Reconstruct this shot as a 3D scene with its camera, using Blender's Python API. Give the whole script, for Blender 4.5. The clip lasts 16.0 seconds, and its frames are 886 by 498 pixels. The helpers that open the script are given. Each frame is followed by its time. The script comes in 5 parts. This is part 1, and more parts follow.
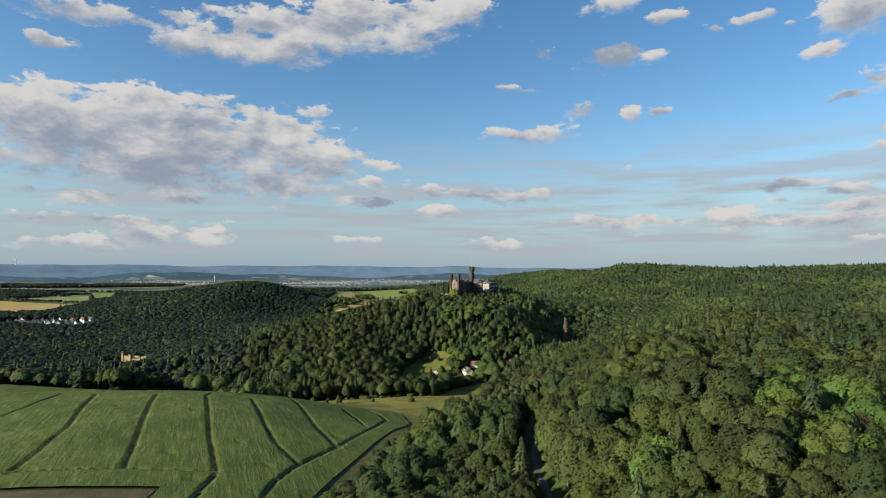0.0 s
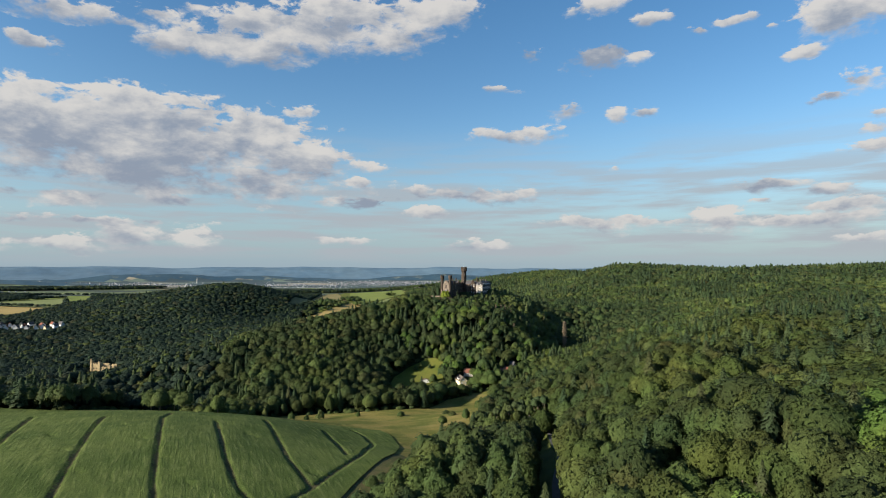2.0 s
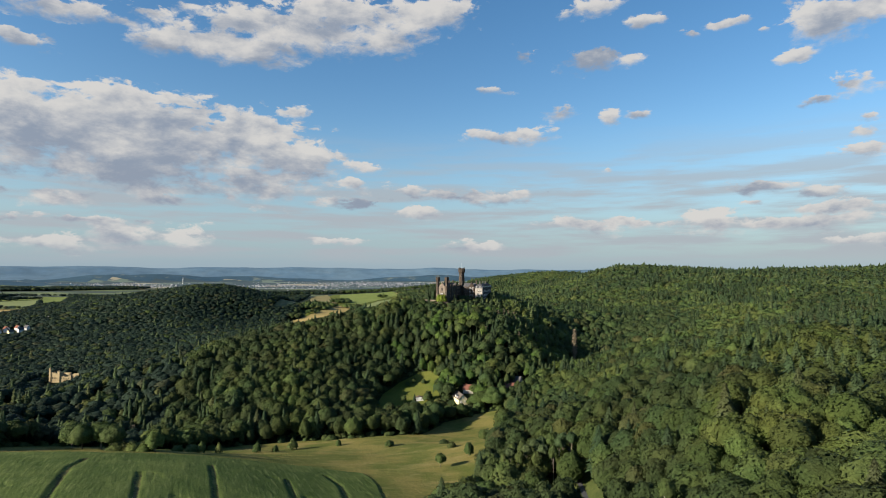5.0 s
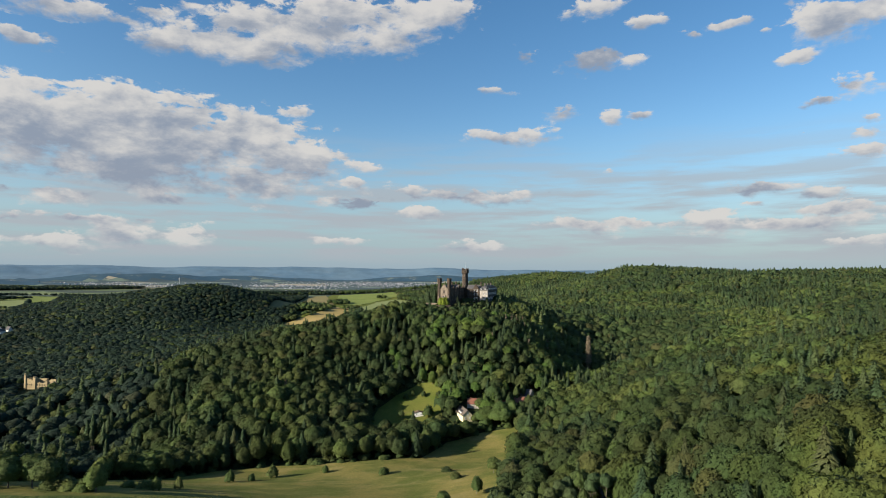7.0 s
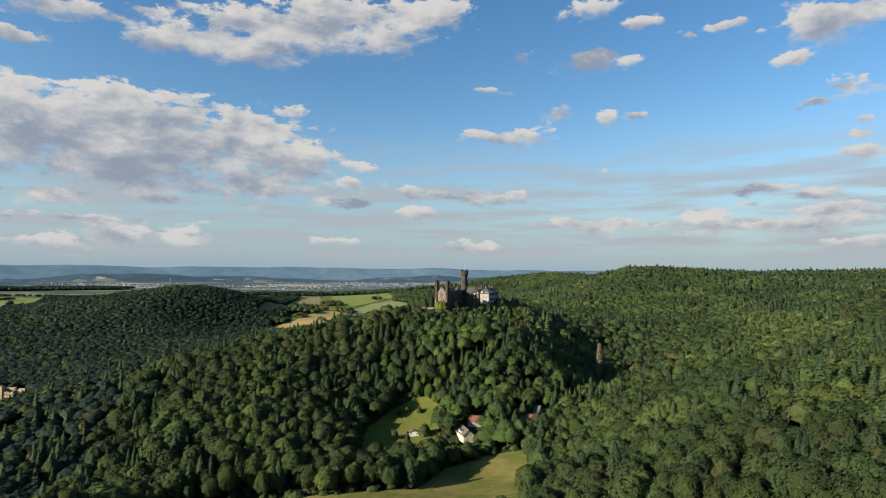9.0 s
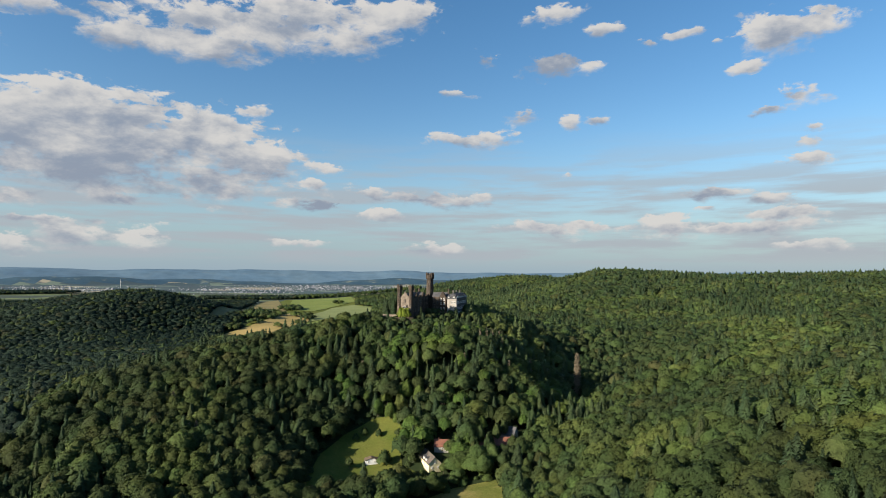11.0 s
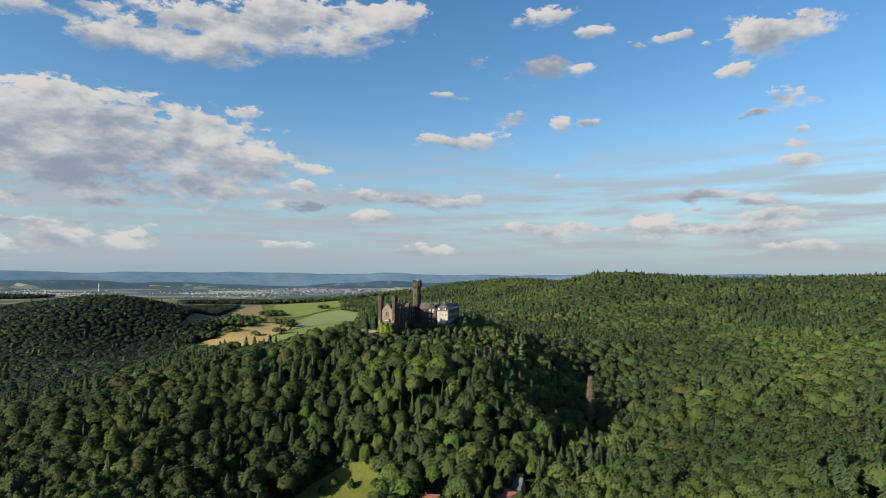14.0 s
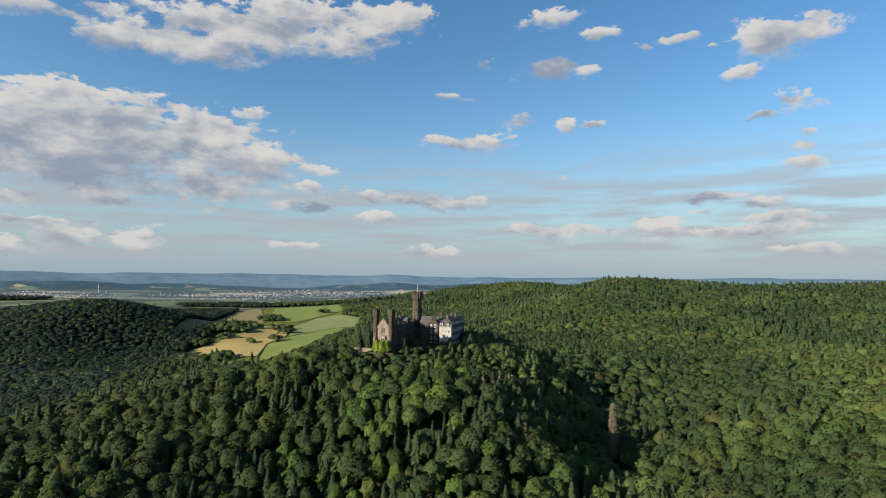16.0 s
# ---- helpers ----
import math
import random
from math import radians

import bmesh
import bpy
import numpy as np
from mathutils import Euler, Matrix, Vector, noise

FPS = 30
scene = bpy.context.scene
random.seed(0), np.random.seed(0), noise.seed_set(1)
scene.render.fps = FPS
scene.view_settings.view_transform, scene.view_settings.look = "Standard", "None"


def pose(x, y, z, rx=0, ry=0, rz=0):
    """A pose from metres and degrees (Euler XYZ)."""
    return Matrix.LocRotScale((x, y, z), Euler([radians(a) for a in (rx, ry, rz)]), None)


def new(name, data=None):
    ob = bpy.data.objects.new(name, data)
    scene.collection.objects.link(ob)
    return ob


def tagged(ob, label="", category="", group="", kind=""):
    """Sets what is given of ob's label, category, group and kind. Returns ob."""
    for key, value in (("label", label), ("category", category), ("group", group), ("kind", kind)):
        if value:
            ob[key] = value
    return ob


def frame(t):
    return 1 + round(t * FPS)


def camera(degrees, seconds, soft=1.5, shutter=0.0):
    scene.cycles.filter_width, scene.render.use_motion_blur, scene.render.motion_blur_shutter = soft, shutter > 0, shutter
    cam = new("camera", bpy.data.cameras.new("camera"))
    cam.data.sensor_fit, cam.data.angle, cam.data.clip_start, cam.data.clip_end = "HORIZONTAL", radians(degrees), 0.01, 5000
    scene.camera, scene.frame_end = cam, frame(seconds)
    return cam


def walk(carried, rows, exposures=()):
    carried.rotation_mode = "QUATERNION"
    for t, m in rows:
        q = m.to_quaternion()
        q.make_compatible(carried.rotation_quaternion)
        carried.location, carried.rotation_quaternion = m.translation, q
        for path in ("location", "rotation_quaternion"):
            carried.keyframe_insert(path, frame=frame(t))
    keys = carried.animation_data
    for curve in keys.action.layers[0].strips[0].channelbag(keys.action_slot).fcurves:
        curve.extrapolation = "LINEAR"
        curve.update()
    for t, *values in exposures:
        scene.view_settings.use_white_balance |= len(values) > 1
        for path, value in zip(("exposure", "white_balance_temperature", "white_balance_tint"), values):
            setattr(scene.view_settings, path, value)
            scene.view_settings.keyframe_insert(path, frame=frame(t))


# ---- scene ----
cam = camera(73.6, 16.0, soft=1.0)
PATH = [
    (0.0, 0.22, -1.34, 150.33, 0.086, 2.003, 0.19),
    (0.5, -1.22, 11.71, 150.24, 0.860, 2.006, 0.10),
    (1.0, -2.46, 24.97, 150.14, 0.773, 2.024, 0.04),
    (1.5, -3.49, 38.44, 150.06, -0.143, 2.054, -0.00),
    (2.0, -4.31, 52.07, 150.02, -1.147, 2.088, -0.02),
    (2.5, -4.96, 65.84, 150.01, -1.950, 2.121, -0.03),
    (3.0, -5.47, 79.72, 150.04, -2.322, 2.146, -0.02),
    (3.5, -5.84, 93.72, 150.10, -2.151, 2.163, 0.00),
    (4.0, -6.07, 107.87, 150.18, -1.806, 2.176, 0.04),
    (6.5, -5.56, 180.62, 150.95, -1.863, 2.179, 0.33),
    (7.0, -5.66, 194.53, 151.32, -1.721, 2.177, 0.37),
    (7.5, -5.76, 208.27, 151.74, -1.520, 2.172, 0.39),
    (8.0, -5.78, 221.94, 152.18, -1.491, 2.165, 0.40),
    (8.5, -5.72, 235.56, 152.62, -1.778, 2.167, 0.41),
    (9.0, -5.54, 249.21, 153.03, -2.094, 2.184, 0.40),
    (11.5, -0.81, 319.45, 154.40, -5.919, 2.492, 0.33),
    (12.0, 0.65, 333.37, 155.12, -5.973, 2.521, 0.31),
    (12.5, 2.24, 347.22, 156.00, -5.805, 2.542, 0.29),
    (13.0, 3.95, 361.04, 157.04, -5.630, 2.555, 0.27),
    (13.5, 5.77, 374.80, 158.23, -5.658, 2.569, 0.26),
    (14.0, 7.63, 388.50, 159.60, -6.351, 2.586, 0.26),
    (14.5, 9.48, 402.05, 161.19, -6.322, 2.607, 0.30),
    (15.0, 11.31, 415.41, 163.02, -6.147, 2.633, 0.36),
    (15.5, 13.10, 428.55, 165.11, -6.004, 2.663, 0.45),
    (16.0, 14.85, 441.41, 167.48, -5.862, 2.696, 0.54),
]
walk(cam, [(t, pose(x, y, z, 90 + up, 0, yaw) @ pose(0, 0, 0, 0, 0, roll)) for t, x, y, z, yaw, up, roll in PATH])

# ---- light ----
SUN_AZ, SUN_EL = radians(-113.0), radians(21.0)  # from +y, to the right positive
sun_way = Vector((math.sin(SUN_AZ) * math.cos(SUN_EL), math.cos(SUN_AZ) * math.cos(SUN_EL), math.sin(SUN_EL)))
sun = new("sun", bpy.data.lights.new("sun", "SUN"))
sun.data.energy, sun.data.angle, sun.data.color = 5.0, radians(0.6), (1.0, 0.90, 0.74)
sun.rotation_mode = "QUATERNION"
sun.rotation_quaternion = sun_way.to_track_quat("Z", "Y")
scene.view_settings.exposure = 1.12


class Nodes:
    """Short-hand for building a node tree."""

    def __init__(self, tree):
        self.tree = tree
        tree.nodes.clear()

    def add(self, kind):
        return self.tree.nodes.new("ShaderNode" + kind)

    def link(self, a, b):
        self.tree.links.new(a, b)

    def put(self, value, socket):
        if isinstance(value, bpy.types.NodeSocket):
            self.link(value, socket)
        else:
            socket.default_value = value

    def math(self, operation, a, b=0.0, c=0.0, clamp=False):
        node = self.add("Math")
        node.operation, node.use_clamp = operation, clamp
        for value, socket in zip((a, b, c), node.inputs):
            self.put(value, socket)
        return node.outputs[0]

    def mix(self, f, a, b, blend="MIX"):
        node = self.add("Mix")
        node.data_type, node.blend_type = "RGBA", blend
        self.put(f, node.inputs[0])
        for value, socket in ((a, node.inputs[6]), (b, node.inputs[7])):
            self.put((*value, 1.0) if isinstance(value, tuple) else value, socket)
        return node.outputs[2]

    def ramp(self, f, low, high, a=0.0, b=1.0):
        node = self.add("MapRange")
        node.interpolation_type = "SMOOTHSTEP"
        for value, socket in zip((f, low, high, a, b), node.inputs):
            self.put(value, socket)
        return node.outputs[0]

    def noise(self, vector, scale, detail=4.0, rough=0.55, warp=0.0):
        node = self.add("TexNoise")
        if vector is not None:
            self.link(vector, node.inputs["Vector"])
        node.inputs["Scale"].default_value = scale
        node.inputs["Detail"].default_value = detail
        node.inputs["Roughness"].default_value = rough
        node.inputs["Distortion"].default_value = warp
        return node.outputs["Fac"]

    def vector(self, x, y, z):
        node = self.add("CombineXYZ")
        for value, socket in zip((x, y, z), node.inputs):
            self.put(value, socket)
        return node.outputs[0]


# ---- sky: clear evening blue with broken cumulus ----
# cloud banks: azimuth, height above the horizon, half width, half height (degrees), fullness, brightness
GREAT_BANK = [
    (-27.0, 8.6, 13.0, 2.40, 1.00, -0.3), (-15.0, 8.2, 6.5, 2.00, 0.95, -0.1),
    (-33.2, 11.2, 7.1, 3.71, 1.30, 0.0), (-25.5, 11.7, 10.9, 3.78, 1.40, 0.0), (-17.6, 11.7, 7.8, 3.11, 1.20, 0.0), (-13.1, 10.2, 5.6, 2.33, 1.00, 0.1), (-11.3, 11.0, 2.5, 1.04, 1.00, 0.9),
    (-29.8, 8.4, 2.0, 1.10, 0.90, 0.9), (-24.6, 8.8, 1.8, 0.97, 0.80, 0.6), (-5.9, 10.0, 2.3, 0.64, 0.90, 0.5), (-13.0, 8.1, 3.3, 0.73, 0.90, 0.3), (-16.6, 8.1, 5.9, 1.13, 0.80, -0.6),
    (-31.9, 6.2, 4.9, 0.72, 0.80, -0.3), (-12.6, 14.6, 2.3, 0.81, 0.90, 0.4), (-27.7, 14.7, 5.0, 1.00, 0.90, 0.5), (-33.3, 14.4, 3.3, 0.85, 0.90, 0.4),
]
HIGH_BANKS = [
    (-10.6, 21.7, 11.0, 2.09, 1.15, 0.2), (-18.8, 19.9, 7.3, 1.67, 1.10, 0.1), (-0.9, 23.8, 6.3, 1.60, 1.10, 0.3), (-6.4, 23.3, 10.2, 1.88, 1.00, 0.3), (-23.9, 19.2, 3.2, 0.90, 0.80, 0.0),
    (-31.6, 20.7, 6.2, 0.90, 0.75, -0.2), (-24.9, 21.5, 2.7, 0.87, 0.70, 0.0), (-34.5, 17.7, 2.2, 0.82, 0.95, 0.1), (-22.2, 22.5, 1.4, 0.70, 0.60, 0.0),
]
SMALL_BANKS = [
    (8.3, 12.9, 5.3, 0.79, 0.95, 0.1), (16.3, 19.3, 3.6, 1.16, 0.75, -0.7), (19.7, 19.2, 1.2, 0.57, 0.90, 0.5), (9.5, 20.0, 1.4, 0.98, 0.55, -0.8), (16.3, 23.7, 2.7, 0.92, 1.00, 0.3),
    (20.6, 21.9, 1.8, 0.55, 0.95, 0.2), (27.6, 21.1, 2.0, 0.71, 0.95, 0.3), (17.6, 14.5, 1.1, 0.70, 0.95, 0.6), (12.9, 14.9, 1.4, 0.77, 0.60, -0.3), (20.3, 14.3, 1.1, 0.45, 0.55, -0.2),
    (7.2, 16.9, 1.5, 0.41, 0.50, -0.2), (17.3, 9.6, 0.5, 0.31, 0.60, 0.2), (25.0, 20.6, 1.0, 0.32, 0.70, 0.1),
]
RIGHT_BANKS = [
    (35.6, 19.8, 3.8, 1.82, 1.15, 0.3), (37.9, 20.2, 2.9, 1.44, 1.10, 0.3), (32.8, 17.8, 1.5, 0.48, 0.95, 0.3), (37.0, 14.8, 1.9, 1.11, 0.95, 0.3), (34.0, 13.9, 1.3, 0.44, 0.95, 0.2),
    (37.2, 11.1, 1.2, 0.65, 0.80, 0.2), (37.2, 9.7, 1.6, 0.57, 0.85, 0.2), (37.3, 12.2, 0.7, 0.39, 0.70, 0.2), (33.5, 11.7, 0.5, 0.27, 0.60, 0.0), (30.3, 19.8, 0.6, 0.39, 0.60, 0.0),
]
LOW_BANKS = [
    (26.3, 4.4, 3.6, 1.24, 1.10, 0.8), (30.1, 4.2, 4.6, 0.66, 0.95, 0.2), (35.8, 5.2, 2.8, 0.79, 1.05, 0.5), (35.4, 4.1, 4.1, 0.69, 0.95, 0.3), (29.5, 5.9, 1.6, 0.36, 0.90, 0.3),
    (29.8, 7.2, 3.0, 0.66, 0.85, 0.0), (34.1, 6.7, 2.0, 0.51, 0.80, 0.0), (37.2, 2.5, 3.0, 0.50, 0.90, 0.3), (18.5, 4.4, 7.8, 0.79, 0.75, 0.1), (17.3, 4.0, 1.6, 0.59, 0.90, 0.3),
    (3.7, 7.1, 7.9, 0.88, 0.80, -0.3), (-1.8, 7.9, 2.2, 0.68, 0.90, 0.3), (9.2, 7.5, 1.2, 0.54, 0.90, 0.5),
]
LOW_LEFT = [
    (-0.7, 5.7, 1.9, 0.68, 0.90, 0.4), (5.3, 2.4, 4.3, 0.47, 0.80, 0.2), (-26.8, 3.3, 3.1, 1.33, 0.90, 0.4), (-22.0, 2.9, 2.6, 1.25, 0.90, 0.4), (-31.6, 2.1, 3.7, 0.80, 0.85, 0.2),
    (-8.3, 2.9, 2.9, 0.40, 0.75, 0.1), (-6.4, 8.1, 1.4, 0.74, 0.95, 0.4), (-10.4, 6.7, 2.2, 0.60, 0.80, 0.1), (-6.4, 6.4, 2.5, 0.47, 0.85, -1.0), (-23.2, 6.6, 2.9, 0.80, 0.85, 0.1),
    (-31.9, 5.8, 3.0, 0.68, 0.90, 0.2), (-34.1, 4.3, 3.0, 0.55, 0.80, 0.0), (-17.5, 6.9, 1.2, 0.58, 0.90, 0.3), (-28.3, 4.1, 7.9, 0.47, 0.70, 0.0),
]
CLOUD_BASE, CLOUD_TOP, HAZE, LOW_CLOUD, SKY_VALUE = (2.3, 2.7, 3.4), (5.6, 5.45, 5.25), (2.35, 3.35, 4.25), (3.45, 3.75, 4.1), 1.30
world = bpy.data.worlds.new("evening_sky")
scene.world = world
world.use_nodes = True
n = Nodes(world.node_tree)
sky = n.add("TexSky")
sky.sky_type, sky.sun_disc, sky.sun_elevation, sky.sun_rotation = "NISHITA", False, SUN_EL, SUN_AZ
sky.altitude, sky.air_density, sky.dust_density, sky.ozone_density = 200.0, 1.0, 0.6, 1.4
way = n.add("TexCoord").outputs["Generated"]
axes = n.add("SeparateXYZ")
n.link(way, axes.inputs[0])
wx, wy, wz = axes.outputs
az = n.math("MULTIPLY", n.math("ARCTAN2", wx, wy), 57.2958)
el = n.math("MULTIPLY", n.math("ARCSINE", wz), 57.2958)
# cloud pattern: lumps that flatten towards the horizon
def pattern(d_az, d_el):
    at = n.vector(n.math("DIVIDE", n.math("ADD", az, d_az), 9.0), n.math("DIVIDE", n.math("ADD", el, d_el), 4.6), 0.0)
    return n.noise(at, 1.5, 9.0, 0.58, 0.2)


lumps, towards = pattern(0.0, 0.0), pattern(-0.7, 0.8)
# ragged outlines: the banks are looked up through a wavering grid
waver = n.vector(n.math("DIVIDE", az, 5.0), n.math("DIVIDE", el, 2.6), 5.0)
waver_2 = n.vector(n.math("DIVIDE", az, 5.0), n.math("DIVIDE", el, 2.6), 11.0)
az_w = n.math("ADD", az, n.math("MULTIPLY", n.math("SUBTRACT", n.noise(waver, 1.0, 5.0, 0.6), 0.5), 5.0))
el_w = n.math("ADD", el, n.math("MULTIPLY", n.math("SUBTRACT", n.noise(waver_2, 1.0, 5.0, 0.6), 0.5), 2.0))
body, weight, level, glow = None, None, None, None
for b_az, b_el, b_w, b_h, full, bright in GREAT_BANK + HIGH_BANKS + SMALL_BANKS + RIGHT_BANKS + LOW_BANKS + LOW_LEFT:
    dx = n.math("DIVIDE", n.math("SUBTRACT", az_w, b_az), b_w)
    dy = n.math("DIVIDE", n.math("SUBTRACT", el_w, b_el), b_h)
    dist = n.math("ADD", n.math("MULTIPLY", dx, dx), n.math("MULTIPLY", dy, dy))
    one = n.math("MULTIPLY", n.math("SUBTRACT", 1.2, n.math("SQRT", dist)), full)
    share = n.math("MAXIMUM", one, 0.0)
    body = one if body is None else n.math("SMOOTH_MAX", body, one, 0.2)
    weight = share if weight is None else n.math("ADD", weight, share)
    tall = n.math("MULTIPLY", share, dy)
    level = tall if level is None else n.math("ADD", level, tall)
    shine = n.math("MULTIPLY", share, bright)
    glow = shine if glow is None else n.math("ADD", glow, shine)
level = n.math("DIVIDE", level, n.math("ADD", weight, 0.05))
glow = n.math("DIVIDE", glow, n.math("ADD", weight, 0.05))
body = n.math("MAXIMUM", body, n.ramp(el, 27.0, 60.0, -0.6, 0.12))  # broken cloud goes on overhead
fray = n.noise(n.vector(n.math("DIVIDE", az, 2.6), n.math("DIVIDE", el, 1.3), 17.0), 1.4, 7.0, 0.62, 0.3)
shape = n.math("ADD", n.math("MULTIPLY", body, 0.85), n.math("MULTIPLY", n.math("SUBTRACT", lumps, 0.5), 2.0))
shape = n.math("ADD", shape, n.math("MULTIPLY", n.math("SUBTRACT", fray, 0.52), 1.7))
cover = n.ramp(shape, n.ramp(level, -0.8, 0.5, 0.02, 0.16), n.ramp(level, -0.9, 0.6, 0.95, 0.42))
# tops and the side towards the sun are bright, the bases grey
billow = n.math("SUBTRACT", pattern(31.0, 7.0), 0.5)
lit = n.math("ADD", n.math("MULTIPLY", level, 0.38), n.math("MULTIPLY", n.math("SUBTRACT", lumps, towards), 2.6))
lit = n.math("ADD", n.math("ADD", lit, n.math("MULTIPLY", billow, 1.5)), n.math("MULTIPLY", glow, 0.55))
lit = n.ramp(n.math("SUBTRACT", lit, n.math("MULTIPLY", n.math("SUBTRACT", shape, 0.7), 0.30)), -0.50, 0.62)
tone = n.mix(lit, CLOUD_BASE, CLOUD_TOP)
vivid = n.add("HueSaturation")
n.link(sky.outputs[0], vivid.inputs["Color"])
vivid.inputs["Saturation"].default_value, vivid.inputs["Value"].default_value = 1.30, SKY_VALUE
blue = n.mix(n.ramp(el, -2.0, 15.0, 0.93, 0.0), vivid.outputs[0], HAZE)
streak = n.ramp(n.noise(n.vector(n.math("DIVIDE", az, 14.0), n.math("DIVIDE", el, 1.5), 3.0), 1.3, 6.0, 0.55), 0.38, 0.62)
low = n.math("MULTIPLY", n.math("MULTIPLY", streak, n.ramp(el, 0.3, 2.0)), n.ramp(el, 14.0, 6.0, 0.0, 0.85))
blue = n.mix(low, blue, LOW_CLOUD)
final = n.mix(n.math("MULTIPLY", cover, n.ramp(el, 0.3, 5.0, 0.72, 0.97)), blue, tone)
ground_side = n.mix(n.ramp(el, -2.0, -0.2), (0.45, 0.6, 0.45), final)
back = n.add("Background")
n.link(ground_side, back.inputs[0])
back.inputs[1].default_value = 0.056
out = n.add("OutputWorld")
n.link(back.outputs[0], out.inputs[0])

# ---- materials ----
def material(name):
    mat = bpy.data.materials.new(name)
    mat.use_nodes = True
    return mat, Nodes(mat.node_tree)


def finish(nodes, colour, rough=0.85, bump=None, strength=0.4, reach=0.2, through_light=0.0, metal=0.0, gloss=0.3):
    shader = nodes.add("BsdfPrincipled")
    nodes.put((*colour, 1.0) if isinstance(colour, tuple) else colour, shader.inputs["Base Color"])
    nodes.put(rough, shader.inputs["Roughness"])
    shader.inputs["Metallic"].default_value = metal
    shader.inputs["Specular IOR Level"].default_value = gloss
    if bump is not None:
        relief = nodes.add("Bump")
        relief.inputs["Strength"].default_value, relief.inputs["Distance"].default_value = strength, reach
        nodes.link(bump, relief.inputs["Height"])
        nodes.link(relief.outputs[0], shader.inputs["Normal"])
    result = shader.outputs[0]
    if through_light:
        leaf = nodes.add("BsdfTranslucent")
        nodes.put((*colour, 1.0) if isinstance(colour, tuple) else colour, leaf.inputs[0])
        both = nodes.add("MixShader")
        both.inputs[0].default_value = through_light
        nodes.link(result, both.inputs[1])
        nodes.link(leaf.outputs[0], both.inputs[2])
        result = both.outputs[0]
    end = nodes.add("OutputMaterial")
    nodes.link(result, end.inputs[0])


def place(nodes):
    return nodes.add("NewGeometry").outputs["Position"]


def foliage(name, dark, middle, light, through_light=0.18):
    """Leaves: every tree has its own green, every spray of leaves a little of its own."""
    mat, q = material(name)
    tint = q.add("Attribute")
    tint.attribute_name = "tint"
    own = q.math("FRACT", q.math("ADD", tint.outputs["Fac"], q.add("ObjectInfo").outputs["Random"]))
    spray = q.add("NewGeometry").outputs["Random Per Island"]
    stand = q.math("ADD", q.noise(place(q), 0.012, 3.0), q.math("MULTIPLY", q.math("SUBTRACT", q.noise(place(q), 0.0055, 2.0), 0.5), 0.5))
    f = q.math("ADD", q.math("ADD", 0.10, q.math("MULTIPLY", own, 0.36)), q.math("MULTIPLY", q.math("SUBTRACT", stand, 0.5), 2.7))
    colour = q.mix(q.ramp(f, 0.05, 0.45), dark, middle)
    colour = q.mix(q.ramp(f, 0.42, 0.85), colour, light)
    wither = q.math("MULTIPLY", q.ramp(q.math("FRACT", q.math("MULTIPLY", own, 7.31)), 0.90, 0.98), 0.35)
    colour = q.mix(wither, colour, (0.085, 0.075, 0.030))
    value = q.math("ADD", 0.88, q.math("MULTIPLY", spray, 0.26))
    scaled = q.add("HueSaturation")
    q.link(colour, scaled.inputs["Color"])
    q.link(value, scaled.inputs["Value"])
    grain = q.noise(place(q), 2.2, 3.0, 0.7)
    clump = q.noise(place(q), 0.75, 2.0, 0.6)  # tufts of leaves
    # shade between the tufts, darkened in the leaf colour
    hollow_shade = q.ramp(clump, 0.36, 0.64, 0.82, 1.14)
    q.link(q.math("MULTIPLY", q.math("MULTIPLY", value, hollow_shade), q.math("ADD", 0.68, q.math("MULTIPLY", grain, 0.64))), scaled.inputs["Value"])
    warm = q.noise(place(q), 0.035, 3.0, 0.6)
    q.link(q.ramp(warm, 0.35, 0.65, 0.515, 0.480), scaled.inputs["Hue"])
    finish(q, scaled.outputs[0], 0.7, q.math("ADD", grain, q.math("MULTIPLY", clump, 1.6)), 1.0, 0.5, through_light=through_light, gloss=0.10)
    return mat


LEAVES = foliage("broad_leaves", (0.036, 0.056, 0.020), (0.055, 0.081, 0.024), (0.079, 0.108, 0.029))
NEEDLES = foliage("conifer_needles", (0.033, 0.054, 0.025), (0.048, 0.074, 0.031), (0.070, 0.096, 0.036), 0.18)
# a lower-toned green for slope, near wood and the rest of the side valley
DEEP_LEAVES = foliage("deep_green_leaves", (0.030, 0.044, 0.015), (0.044, 0.061, 0.017), (0.062, 0.082, 0.020))
# leaves with shade painted into their green, for the side valley
SHADE_LEAVES = foliage("shaded_valley_leaves", (0.012, 0.024, 0.015), (0.016, 0.030, 0.018), (0.021, 0.037, 0.021), 0.15)
IVY_LEAVES = foliage("yellow_green_ivy", (0.115, 0.165, 0.022), (0.135, 0.185, 0.024), (0.155, 0.205, 0.028))
BRIGHT = foliage("young_leaves", (0.058, 0.095, 0.021), (0.078, 0.122, 0.026), (0.100, 0.145, 0.031))


def mottled(name, a, b, scale, scale2, rough=0.9, c=None, bump=0.3, reach=0.15, gloss=0.06):
    mat, q = material(name)
    p = place(q)
    colour = q.mix(q.ramp(q.noise(p, scale, 5.0), 0.32, 0.68), a, b)
    small = q.noise(p, scale2, 5.0, 0.65)
    if c:
        colour = q.mix(q.ramp(q.noise(p, scale * 3.1, 4.0), 0.55, 0.75, 0.0, 0.8), colour, c)
    value = q.add("HueSaturation")
    q.link(colour, value.inputs["Color"])
    q.link(q.math("ADD", 0.62, q.math("MULTIPLY", small, 0.76)), value.inputs["Value"])
    finish(q, value.outputs[0], rough, small if bump else None, bump, reach, gloss=gloss)
    return mat


